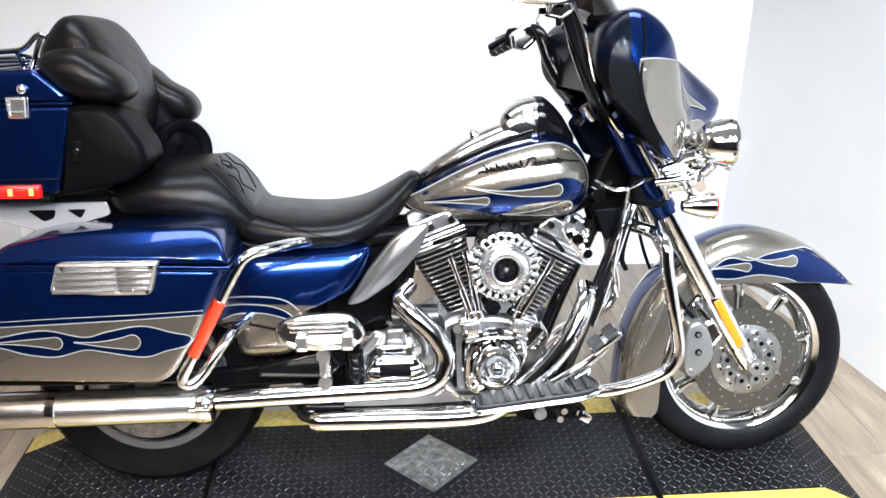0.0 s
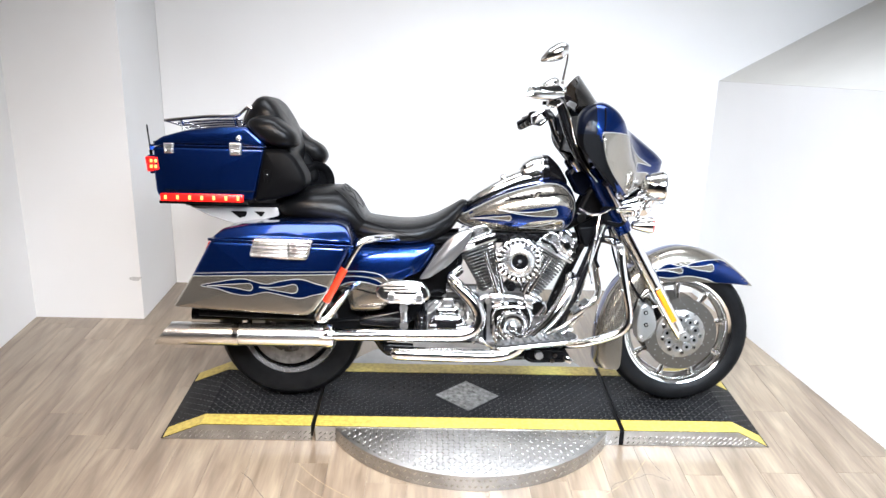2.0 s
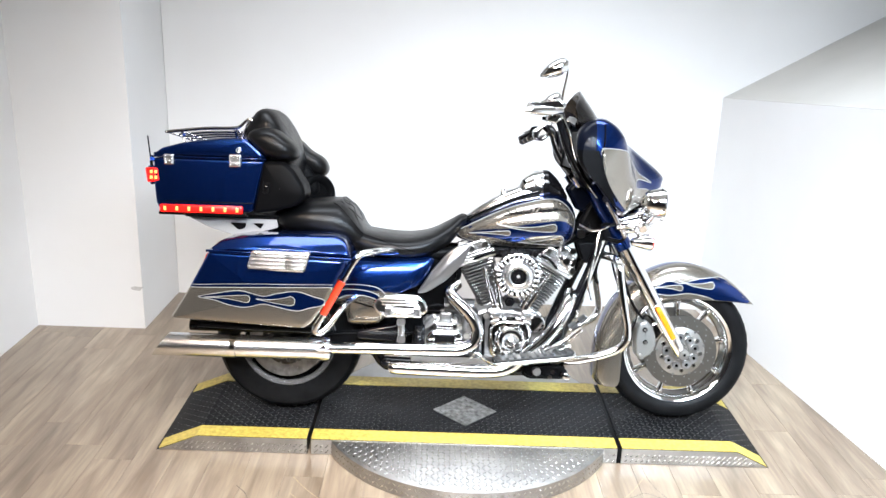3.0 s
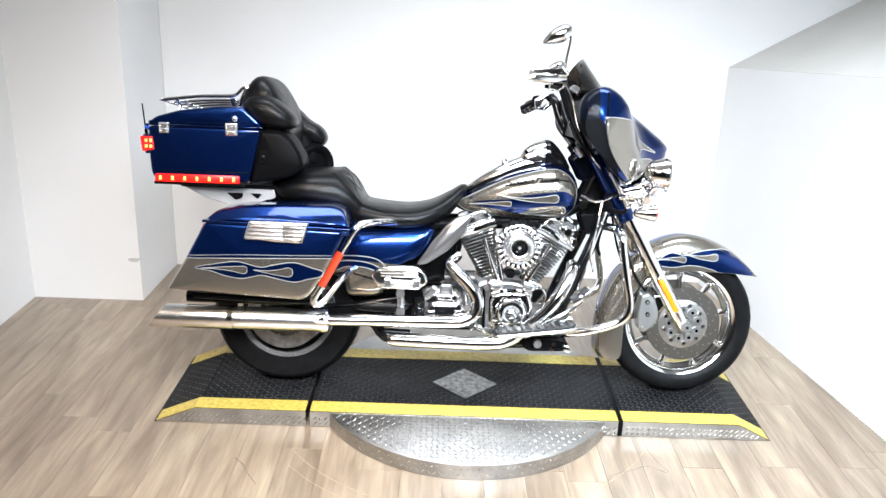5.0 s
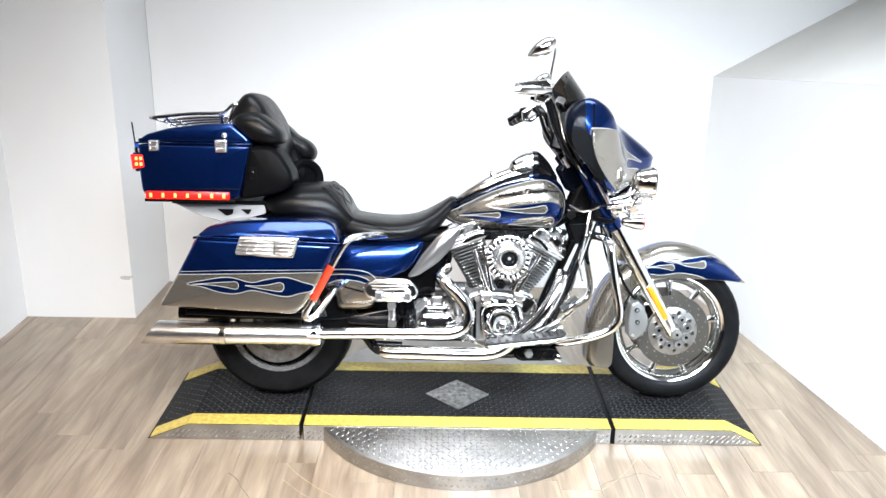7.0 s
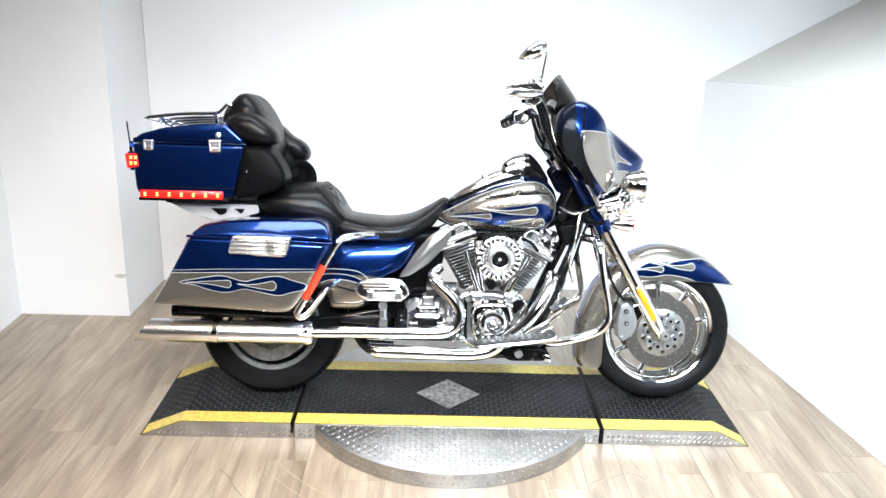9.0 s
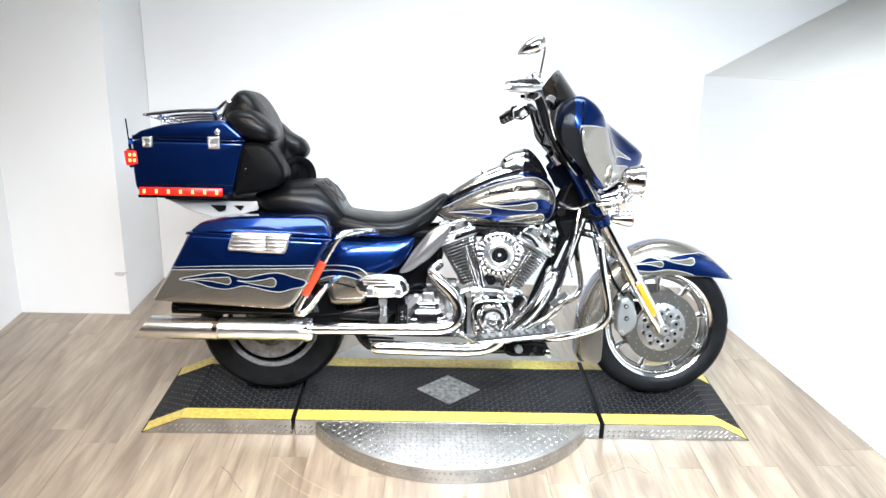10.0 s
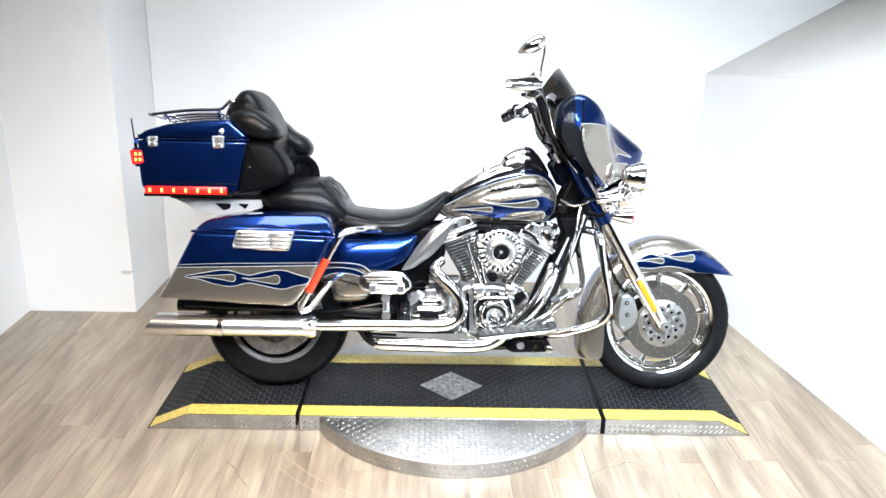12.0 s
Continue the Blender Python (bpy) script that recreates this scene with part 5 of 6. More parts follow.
# ---- saddlebags, side covers
for s in (1, -1):
    side = (lambda bm: bm) if s < 0 else flip
    bag = new("saddlebag")
    bag.parent = bike
    bag["label"] = "hard saddlebag, blue over pewter with flames"
    bb = part("bag_body", side(two_tone(moulded([(-1.050, 0.703), (-1.124, 0.562), (-1.194, 0.446), (-0.700, 0.421), (-0.668, 0.440), (-0.612, 0.525), (-0.536, 0.686)], -0.402, -0.19, 0.018, 0.016, 0.008), (-1.124, 0.566), (-0.583, 0.582))), [BLUE, PEWTER], bag)
    part("bag_lid", side(lean_in(moulded([(-1.048, 0.708), (-1.012, 0.742), (-0.93, 0.758), (-0.78, 0.768), (-0.590, 0.770), (-0.553, 0.757), (-0.524, 0.691)], -0.404, -0.19, 0.016, 0.014, 0.003), 0.712, 1.0)), BLUE, bag, "blue bag lid")
    part("bag_seal", side(pillow([(-1.058, 0.700), (-0.526, 0.682), (-0.522, 0.692), (-1.056, 0.710)], -0.4115, -0.19, 0.003, 0.002)), BLUE, bag)
    part("bag_marker", side(pillow([(-1.066, 0.69), (-1.052, 0.69), (-1.068, 0.655), (-1.082, 0.655)], -0.36, -0.24, 0.004, 0.004)), REDREF, bag)
    if s < 0:
        bt = surface(bb)
        part("pinstripe", stripe(bt, [(-1.114, 0.566), (-0.95, 0.5715), (-0.80, 0.576), (-0.66, 0.580), (-0.593, 0.5815)], 0.0026), PINSTRIPE, bb)
        part("pinstripe", stripe(bt, [(-1.110, 0.576), (-0.93, 0.585), (-0.786, 0.588), (-0.590, 0.592)], 0.002), PINSTRIPE, bb)
        FL = [(-1.086, 0.532), (-1.015, 0.548), (-0.931, 0.560), (-0.848, 0.542), (-0.796, 0.553), (-0.723, 0.563), (-0.66, 0.545), (-0.621, 0.533), (-0.632, 0.512), (-0.675, 0.502), (-0.724, 0.490), (-0.807, 0.506), (-0.849, 0.512),
              (-0.912, 0.498), (-0.974, 0.506), (-1.026, 0.522)]
        part("flame_field", paint(bt, FL, 0.002, 4), BLUE, bb, "blue flame")
        part("flame_outline", stripe(bt, FL, 0.0028, 0.0028, 5, True), PINSTRIPE, bb)
        for x0, z0, x1, z1, r, b in ((-1.06, 0.531, -0.908, 0.530, 0.0138, 0.003), (-0.868, 0.531, -0.746, 0.5265, 0.0175, -0.004)):
            o = drop_shape(x0, z0, x1, z1, r, b)
            part("flame_tongue", paint(bt, o, 0.0028, 3), PEWTER, bb, "pewter flame tongue")
            part("flame_outline", stripe(bt, o, 0.0024, 0.0034, 4, True), PINSTRIPE, bb)
        lp = part("latch_cover", pillow([(-0.885, 0.712), (-0.672, 0.710), (-0.694, 0.636), (-0.80, 0.638), (-0.905, 0.650)], -0.426, -0.400, 0.008, 0.007), BRIGHT, bag, "ribbed chrome latch cover")
        for k in range(4):
            z = 0.699 - 0.0145 * k
            for xa, xb in ((-0.884 - 0.0045 * k, -0.765), (-0.757, -0.684 - 0.0045 * k)):
                part("latch_groove", box((xa + xb) / 2, -0.4255, z, xb - xa, 0.003, 0.0024, 0.0008), ENGINE_GREY, lp)
                part("latch_rib", hull([(xa, z - 0.0105, z - 0.0035, 0.003, 2.4, -0.4255), ((xa + xb) / 2, z - 0.011, z - 0.003, 0.005, 2.4, -0.426), (xb, z - 0.0105, z - 0.0035, 0.003, 2.4, -0.4255)], 10, 2), BRIGHT, lp)
        for x, z in ((-0.872, 0.702), (-0.687, 0.701), (-0.698, 0.645)):
            part("latch_screw", rod((x, -0.429, z), (x, -0.42, z), 0.0045, 10), ENGINE_DARK, lp)
    cover = part("side_cover", side(two_tone(puff([(-0.60, 0.655), (-0.21, 0.674), (-0.235, 0.60), (-0.268, 0.556), (-0.375, 0.525), (-0.385, 0.46), (-0.408, 0.406), (-0.445, 0.387), (-0.548, 0.386), (-0.562, 0.40), (-0.572, 0.455), (-0.63, 0.48)],
                                           -0.186, -0.08, 2.8, 0, 24, 0.05, 0.03), (-0.60, 0.545), (-0.39, 0.530))), [BLUE, PEWTER], bike, "blue and pewter side cover")
    if s < 0:
        ct = surface(cover)
        part("flame_band", paint(ct, [(-0.600, 0.528), (-0.546, 0.536), (-0.481, 0.532), (-0.436, 0.516), (-0.412, 0.492), (-0.454, 0.505), (-0.500, 0.515), (-0.556, 0.513), (-0.592, 0.498)], 0.0022, 4), BLUE, cover, "dark blue flame band")
        part("pinstripe", stripe(ct, [(-0.615, 0.541), (-0.565, 0.555), (-0.494, 0.556), (-0.436, 0.545), (-0.402, 0.518)], 0.0034), PINSTRIPE, cover)
        part("pinstripe", stripe(ct, [(-0.600, 0.529), (-0.546, 0.537), (-0.481, 0.533), (-0.436, 0.517), (-0.410, 0.492)], 0.003, 0.003), PINSTRIPE, cover)
        part("pinstripe", stripe(ct, [(-0.592, 0.497), (-0.557, 0.512), (-0.500, 0.514), (-0.454, 0.504), (-0.415, 0.488)], 0.003, 0.003), PINSTRIPE, cover)
        part("panel_gap", stripe(ct, [(-0.600, 0.480), (-0.564, 0.489), (-0.512, 0.482), (-0.467, 0.471), (-0.42, 0.462)], 0.005, 0.003), BLACK, cover)

part("heat_deflector", moulded([(-0.286, 0.530), (-0.24, 0.538), (-0.165, 0.590), (-0.105, 0.655), (-0.078, 0.715), (-0.074, 0.738), (-0.125, 0.728), (-0.165, 0.70), (-0.225, 0.625), (-0.262, 0.565)], -0.206, -0.185, 0.02, 0.007, 0.012), DEFLECTOR, bike,
     "satin grey heat deflector")

rf = []
for k in range(25):
    a = math.radians(30 + 130 * k / 24)
    rf.append([(-0.81 + r * math.cos(a), y, 0.304 + r * math.sin(a)) for y, r in ((-0.12, 0.30), (-0.122, 0.34), (-0.10, 0.365), (-0.05, 0.378), (0, 0.38), (0.05, 0.378), (0.10, 0.365), (0.122, 0.34), (0.12, 0.30))])
part("rear_fender", thicken(rings(rf, False, False), 0.004), BLUE, bike, "blue rear fender between the bags")
for s in (1, -1):
    side = (lambda bm: bm) if s < 0 else flip
    part("swingarm", side(pillow([(-0.87, 0.285), (-0.87, 0.325), (-0.40, 0.37), (-0.36, 0.34), (-0.40, 0.30)], -0.135, -0.105, 0.015, 0.012)), BLACK, bike)
    part("rear_shock", side(rod((-0.74, -0.15, 0.33), (-0.60, -0.15, 0.56), 0.026, 16)), BLACK, bike)
    part("bag_rail", side(tube([(-1.12, -0.30, 0.405), (-0.9, -0.30, 0.398), (-0.68, -0.30, 0.395)], 0.012, 10)), BLACK, bike)
    part("frame_rail", side(tube([(0.465, -0.09, 0.765), (0.405, -0.13, 0.616), (0.326, -0.14, 0.43), (0.275, -0.14, 0.30), (0.235, -0.14, 0.235), (0.1, -0.14, 0.215), (-0.35, -0.14, 0.215), (-0.45, -0.14, 0.28)], 0.022, 14)), GLOSSBLACK, bike, "black frame tube")
    part("frame_spine", side(tube([(0.42, -0.05, 0.80), (0.2, -0.05, 0.70), (-0.2, -0.08, 0.68), (-0.45, -0.12, 0.62)], 0.022, 12)), BLACK, bike)

# ---- engine
case = part("crankcase", pillow([(-0.085, 0.265), (0.02, 0.235), (0.22, 0.245), (0.255, 0.34), (0.205, 0.455), (0.10, 0.47), (-0.01, 0.47), (-0.10, 0.42)], -0.12, 0.15, 0.03, 0.02), ENGINE_GREY, bike, "grey metal crankcase")
for bx, bz in ((-0.06, 0.30), (-0.075, 0.35), (-0.06, 0.405), (0.0, 0.435), (-0.02, 0.27)):
    part("case_bolt", rod((bx, -0.135, bz), (bx, -0.115, bz), 0.011, 12), SATIN, case)


part("case_seam", pillow([(-0.012, 0.27), (-0.016, 0.43), (-0.004, 0.43), (0.0, 0.27)], -0.128, -0.11, 0.003, 0.003), BLACK, case)
part("case_rib", pillow([(-0.045, 0.285), (-0.052, 0.405), (-0.028, 0.405), (-0.022, 0.285)], -0.132, -0.11, 0.006, 0.006), ENGINE_DARK, case)
for bz in (0.285, 0.322, 0.360, 0.398):
    part("seam_bolt", rod((-0.036, -0.146, bz), (-0.036, -0.125, bz), 0.0095, 10), BRIGHT, case)
part("oil_line", tube([(-0.06, -0.15, 0.262), (-0.03, -0.165, 0.285), (0.0, -0.165, 0.262), (0.02, -0.15, 0.245)], 0.006, 8), BRIGHT, case)
part("case_boss", lathe([(0, -0.02), (0.022, -0.02), (0.026, -0.012), (0.027, 0.02)], (-0.058, -0.125, 0.445), "Y", 24), ENGINE_DARK, case)


def cylinder(name, base, tip, fins, hw):
    b, t = np.array(base), np.array(tip)
    d = (t - b) / np.linalg.norm(t - b)
    ang = math.degrees(math.atan2(d[0], d[1]))
    top = new(name)
    top.parent = bike
    top["label"] = "finned black cylinder with polished fin edges"
    ln = np.linalg.norm(t - b)
    m = pose(b[0], 0, b[1], 0, ang, 0)
    core = rod((0, -0.0, 0), (0, -0.0, ln), 0.055, 28)
    core.transform(m)
    part("barrel", core, ENGINE_DARK, top)
    shape = None
    for k in range(fins):
        h = ln * (0.04 + 0.92 * k / (fins - 1))
        grow = 0.60 + 0.40 * k / (fins - 1)
        o = fillet([(-hw * grow, -0.085), (hw * grow, -0.085), (hw * grow, 0.085), (-hw * grow, 0.085)], 0.035, 3)
        v = [(p[0], p[1], z) for z in (-0.0024, 0.0024) for p in o]
        n = len(o)
        fin = made(v, [tuple(range(n)), tuple(range(n, 2 * n))] + [(i, (i + 1) % n, n + (i + 1) % n, n + i) for i in range(n)])
        for fc in fin.faces:
            fc.material_index = 1 if abs(fc.normal.z) < 0.5 else 0
        fin.transform(m @ Matrix.Translation((0, -0.02, h)))
        part("fin", fin, [ENGINE_DARK, BRIGHT], top, smooth=False)
    return m, ln


mr_, lr_ = cylinder("rear_cylinder", (0.021, 0.478), (-0.046, 0.656), 14, 0.078)
mf_, lf_ = cylinder("front_cylinder", (0.176, 0.470), (0.262, 0.632), 14, 0.078)


def rocker(name, m, ln, s):
    """The chrome rocker box and head over a cylinder."""
    top = new(name)
    top.parent = bike
    top["label"] = "chrome rocker box"
    for part_name, lo, hi, w, d, mt in (("head_plate", 0.0, 0.010, 0.082, 0.100, SATIN), ("head_gasket_band", 0.012, 0.021, 0.085, 0.106, BRIGHT), ("head_gasket_band", 0.0235, 0.033, 0.084, 0.104, BRIGHT),
                                        ("rocker_cover", 0.035, 0.080, 0.078, 0.096, BRIGHT)):
        o = fillet([(-w, lo), (w, lo), (w * (1.0 if hi < 0.06 else 0.72), hi), (-w * (1.0 if hi < 0.06 else 0.72), hi)], 0.004 if hi < 0.06 else 0.014)
        bm = pillow([tuple(p) for p in o], -d, d, 0, 0.005, 3)
        bm.transform(m @ Matrix.Translation((0, -0.02, ln)))
        part(part_name, bm, mt, top)
    for x in (-0.055, 0.0, 0.055):
        bm = rod((x, -0.128, 0.060), (x, -0.105, 0.060), 0.009, 12)
        bm.transform(m @ Matrix.Translation((0, -0.02, ln)))
        part("rocker_bolt", bm, CHROME, top)


rocker("rear_rocker_box", mr_, lr_, 1)
rocker("front_rocker_box", mf_, lf_, -1)
part("head_bracket", pillow([(0.272, 0.695), (0.283, 0.730), (0.318, 0.738), (0.350, 0.700), (0.352, 0.632), (0.330, 0.610), (0.302, 0.645)], -0.128, -0.04, 0.014, 0.012), BRIGHT, bike, "chrome bracket on the front head")
for bx, bz, br in ((0.338, 0.712, 0.013), (0.345, 0.672, 0.010), (0.340, 0.632, 0.012), (0.300, 0.722, 0.009), (0.312, 0.672, 0.015)):
    part("bracket_bolt", rod((bx, -0.142, bz), (bx, -0.12, bz), br, 12), CHROME, bike)
part("horn_cover", pillow([(0.0, 0.685), (0.02, 0.715), (0.20, 0.715), (0.215, 0.69), (0.11, 0.672)], -0.10, 0.06, 0.01, 0.01), BLACK, bike)
for x, z, r in ((0.062, 0.692, 0.012), (0.095, 0.700, 0.015), (0.128, 0.703, 0.017), (0.160, 0.700, 0.013), (0.188, 0.692, 0.011)):
    part("mount_bolt", rod((x, -0.135, z), (x, -0.09, z), r, 12), BLACK, bike)
part("oil_sender", join(rod((0.088, -0.175, 0.505), (0.088, -0.10, 0.505), 0.022, 6), rod((0.088, -0.185, 0.505), (0.088, -0.17, 0.505), 0.012, 12)), BLACK, bike)
for pts in ([(0.03, -0.13, 0.70), (-0.01, -0.15, 0.69), (-0.06, -0.12, 0.665)], [(0.21, -0.13, 0.69), (0.245, -0.15, 0.675), (0.275, -0.14, 0.64)]):
    part("plug_lead", tube(pts, 0.006, 8), BLACK, bike)
part("intake", pillow([(0.06, 0.55), (0.06, 0.66), (0.19, 0.66), (0.19, 0.55)], -0.16, 0.02, 0.02, 0.02), ENGINE_DARK, bike)

for name, pts in (("pushrod_tube", ((-0.020, 0.640), (0.036, 0.478))), ("pushrod_tube", ((0.018, 0.655), (0.054, 0.480))), ("pushrod_tube", ((0.246, 0.626), (0.154, 0.474))), ("pushrod_tube", ((0.214, 0.634), (0.136, 0.482)))):
    (x0, z0), (x1, z1) = pts
    pr = part(name, join(rod((x0, -0.165, z0), ((x0 + x1) / 2, -0.168, (z0 + z1) / 2), 0.0085, 14), rod(((x0 + x1) / 2, -0.168, (z0 + z1) / 2), (x1, -0.170, z1), 0.011, 14)), CHROME, bike, "chrome pushrod tube")
    part("tube_collar", rod((x1 + (x0 - x1) * 0.1, -0.17, z1 + (z0 - z1) * 0.1), (x1, -0.17, z1), 0.0145, 14), CHROME, pr)
for x, a in ((0.036, -14), (0.163, 20)):
    lf = part("lifter_block", join(box(x, -0.158, 0.450, 0.050, 0.05, 0.040, 0.006, pose(0, 0, 0, 0, a, 0)), box(x - 0.0008 * a, -0.160, 0.428, 0.066, 0.045, 0.014, 0.004, pose(0, 0, 0, 0, a, 0)),
                                    box(x + 0.0006 * a, -0.160, 0.472, 0.058, 0.045, 0.010, 0.004, pose(0, 0, 0, 0, a, 0))), BRIGHT, bike, "chrome lifter block")
    for dx in (-0.02, 0.02):
        part("block_bolt", rod((x + dx, -0.190, 0.437), (x + dx, -0.18, 0.437), 0.007, 10), CHROME, lf)

cam_cover = part("cam_cover", pillow([(0.014, 0.300), (0.012, 0.402), (0.048, 0.433), (0.166, 0.432), (0.188, 0.370), (0.169, 0.322), (0.102, 0.268), (0.034, 0.266)], -0.178, -0.11, 0.02, 0.014), CHROME, bike, "chrome cam cover")
part("timer_ring", lathe([(0.0, -0.040), (0.012, -0.039), (0.018, -0.034), (0.020, -0.026), (0.036, -0.028), (0.039, -0.022), (0.043, -0.022), (0.048, -0.030), (0.058, -0.024), (0.064, -0.012), (0.067, 0.006)], (0.098, -0.178, 0.347), "Y", 48), CHROME, cam_cover, "round chrome timer cover")
for k in range(5):
    a = 2 * math.pi * (k + 0.2) / 5
    part("timer_screw", rod((0.098 + 0.028 * math.cos(a), -0.209, 0.347 + 0.028 * math.sin(a)), (0.098 + 0.028 * math.cos(a), -0.2, 0.347 + 0.028 * math.sin(a)), 0.0045, 10), ENGINE_GREY, cam_cover)
for bx, bz in ((0.045, 0.398), (0.16, 0.392), (0.045, 0.288), (0.15, 0.29), (0.10, 0.418)):
    part("cover_screw", rod((bx, -0.183, bz), (bx, -0.176, bz), 0.007, 10), CHROME, cam_cover)
part("oil_filter", lathe([(0, -0.02), (0.03, -0.02), (0.036, -0.01), (0.036, 0.09)], (0.205, -0.13, 0.41), "Y", 28), CHROME, bike)

air = part("air_cleaner", lathe([(0.0, 0.03), (0.084, 0.03), (0.090, 0.0), (0.091, -0.026), (0.088, -0.036), (0.082, -0.038), (0.064, -0.040), (0.0, -0.040)], (0.116, -0.145, 0.614), "Y", 56), POLISHED, bike,
           "round chrome air cleaner with beaded edge")
part("air_ring", lathe([(0.066, -0.042), (0.068, -0.054), (0.065, -0.062), (0.061, -0.066), (0.057, -0.0655), (0.0545, -0.0685), (0.050, -0.0720), (0.040, -0.0745), (0.034, -0.0740), (0.030, -0.071), (0.027, -0.060), (0.0, -0.058)], (0.116, -0.145, 0.614), "Y", 56), BRIGHT, air,
     "polished front ring")
for k in range(24):
    a = 2 * math.pi * k / 24
    bead = hull([(-0.010, -0.0035, 0.0035, 0.004, 2, 0), (-0.005, -0.0060, 0.0060, 0.008, 2.4, 0), (0.004, -0.0075, 0.0075, 0.010, 2.4, 0), (0.011, -0.0060, 0.0060, 0.006, 2, 0)], 10, 2)
    part("bead", bead, BRIGHT, air).matrix_local = pose(0.116 + 0.0775 * math.cos(a), -0.186, 0.614 + 0.0775 * math.sin(a), 0, -math.degrees(a), 0)
for k in range(24):
    a = 2 * math.pi * (k + 0.5) / 24
    part("bead_hollow", rod((0.116 + 0.069 * math.cos(a), -0.1852, 0.614 + 0.069 * math.sin(a)), (0.116 + 0.083 * math.cos(a), -0.1842, 0.614 + 0.083 * math.sin(a)), 0.0030, 8), BLACK, air)
for k in range(30):
    a = 2 * math.pi * k / 30
    part("ring_flute", rod((0.116 + 0.037 * math.cos(a), -0.2185, 0.614 + 0.037 * math.sin(a)), (0.116 + 0.051 * math.cos(a), -0.2160, 0.614 + 0.051 * math.sin(a)), 0.0016, 6), ENGINE_GREY, air)
part("air_intake_mouth", lathe([(0.0, -0.0635), (0.022, -0.0645), (0.026, -0.070), (0.0295, -0.0758)], (0.116, -0.145, 0.614), "Y", 40), BLACK, air, "black intake mouth")
for k in range(18):
    a = 2 * math.pi * k / 18
    part("intake_vane", rod((0.116 + 0.010 * math.cos(a), -0.2105, 0.614 + 0.010 * math.sin(a)), (0.116 + 0.025 * math.cos(a), -0.2125, 0.614 + 0.025 * math.sin(a)), 0.0013, 6), GLOSSBLACK, air)
part("air_bolt", lathe([(0, -0.072), (0.005, -0.071), (0.007, -0.062)], (0.116, -0.145, 0.614), "Y", 16), SATIN, air)

gear = part("transmission", pillow([(-0.30, 0.29), (-0.29, 0.40), (-0.22, 0.43), (-0.11, 0.43), (-0.08, 0.36), (-0.09, 0.28)], -0.12, 0.12, 0.02, 0.02), ENGINE_GREY, bike, "grey metal gearbox")
part("gear_cover", moulded([(-0.245, 0.336), (-0.224, 0.376), (-0.205, 0.384), (-0.110, 0.382), (-0.084, 0.350), (-0.083, 0.325), (-0.100, 0.303), (-0.232, 0.305)], -0.176, -0.11, 0.012, 0.010, 0.006), CHROME, gear, "chrome clutch release cover")
part("gear_cover_window", pillow([(-0.205, 0.362), (-0.127, 0.362), (-0.124, 0.332), (-0.207, 0.332)], -0.187, -0.172, 0.006, 0.003), BLACK, gear)
part("gear_cover_lip", pillow([(-0.216, 0.372), (-0.116, 0.372), (-0.118, 0.365), (-0.214, 0.365)], -0.190, -0.172, 0.002, 0.003), CHROME, gear)
part("gear_bridge", moulded([(-0.214, 0.386), (-0.214, 0.410), (-0.120, 0.410), (-0.120, 0.384)], -0.168, -0.10, 0.006, 0.008, 0.004), BRIGHT, gear)
for bx in (-0.204, -0.130):
    part("bridge_bolt", rod((bx, -0.176, 0.398), (bx, -0.16, 0.398), 0.0085, 10), CHROME, gear)
part("bridge_slot", box(-0.167, -0.1725, 0.397, 0.045, 0.004, 0.007, 0.001), BLACK, gear)
part("gear_top", pillow([(-0.190, 0.410), (-0.186, 0.450), (-0.140, 0.452), (-0.138, 0.410)], -0.16, -0.08, 0.008, 0.008), ENGINE_GREY, gear)
part("gear_arm", pillow([(-0.29, 0.372), (-0.262, 0.385), (-0.215, 0.44), (-0.195, 0.43), (-0.215, 0.395), (-0.265, 0.36)], -0.155, -0.12, 0.008, 0.006), SATIN, gear)
part("shock_canister", lathe([(0, 0.0), (0.020, 0.0), (0.023, 0.006), (0.023, 0.04), (0.021, 0.044), (0.023, 0.048), (0.023, 0.085), (0, 0.09)], (-0.268, -0.16, 0.312), "Z", 20), GLOSSBLACK, gear)
for bx, bz in ((-0.262, 0.375), (-0.235, 0.42), (-0.125, 0.415), (-0.25, 0.33), (-0.105, 0.385)):
    part("gear_bolt", rod((bx, -0.145, bz), (bx, -0.11, bz), 0.010, 10), SATIN, gear)
part("oil_line", tube([(-0.27, -0.13, 0.42), (-0.25, -0.15, 0.46), (-0.20, -0.15, 0.48), (-0.15, -0.13, 0.46)], 0.006, 8), BLACK, gear)
part("starter", rod((-0.17, -0.12, 0.47), (-0.05, -0.12, 0.47), 0.033, 20), ENGINE_DARK, bike)
part("belt_guard", pillow([(-0.52, 0.36), (-0.34, 0.40), (-0.30, 0.36), (-0.34, 0.32), (-0.52, 0.33)], -0.16, -0.13, 0.012, 0.008), GLOSSBLACK, bike)
part("dark_box", pillow([(-0.34, 0.39), (-0.30, 0.47), (-0.26, 0.47), (-0.25, 0.36), (-0.33, 0.35)], -0.16, -0.1, 0.012, 0.01), BLACK, bike)

# added black block that keeps the gap behind the engine dark
part("dark_gap_filler", pillow([(-0.36, 0.42), (-0.34, 0.68), (-0.14, 0.69), (-0.10, 0.60), (-0.13, 0.50), (-0.12, 0.42)], -0.09, 0.09, 0.02, 0.02), BLACK, bike, "black filler block for the dark gap behind the engine")

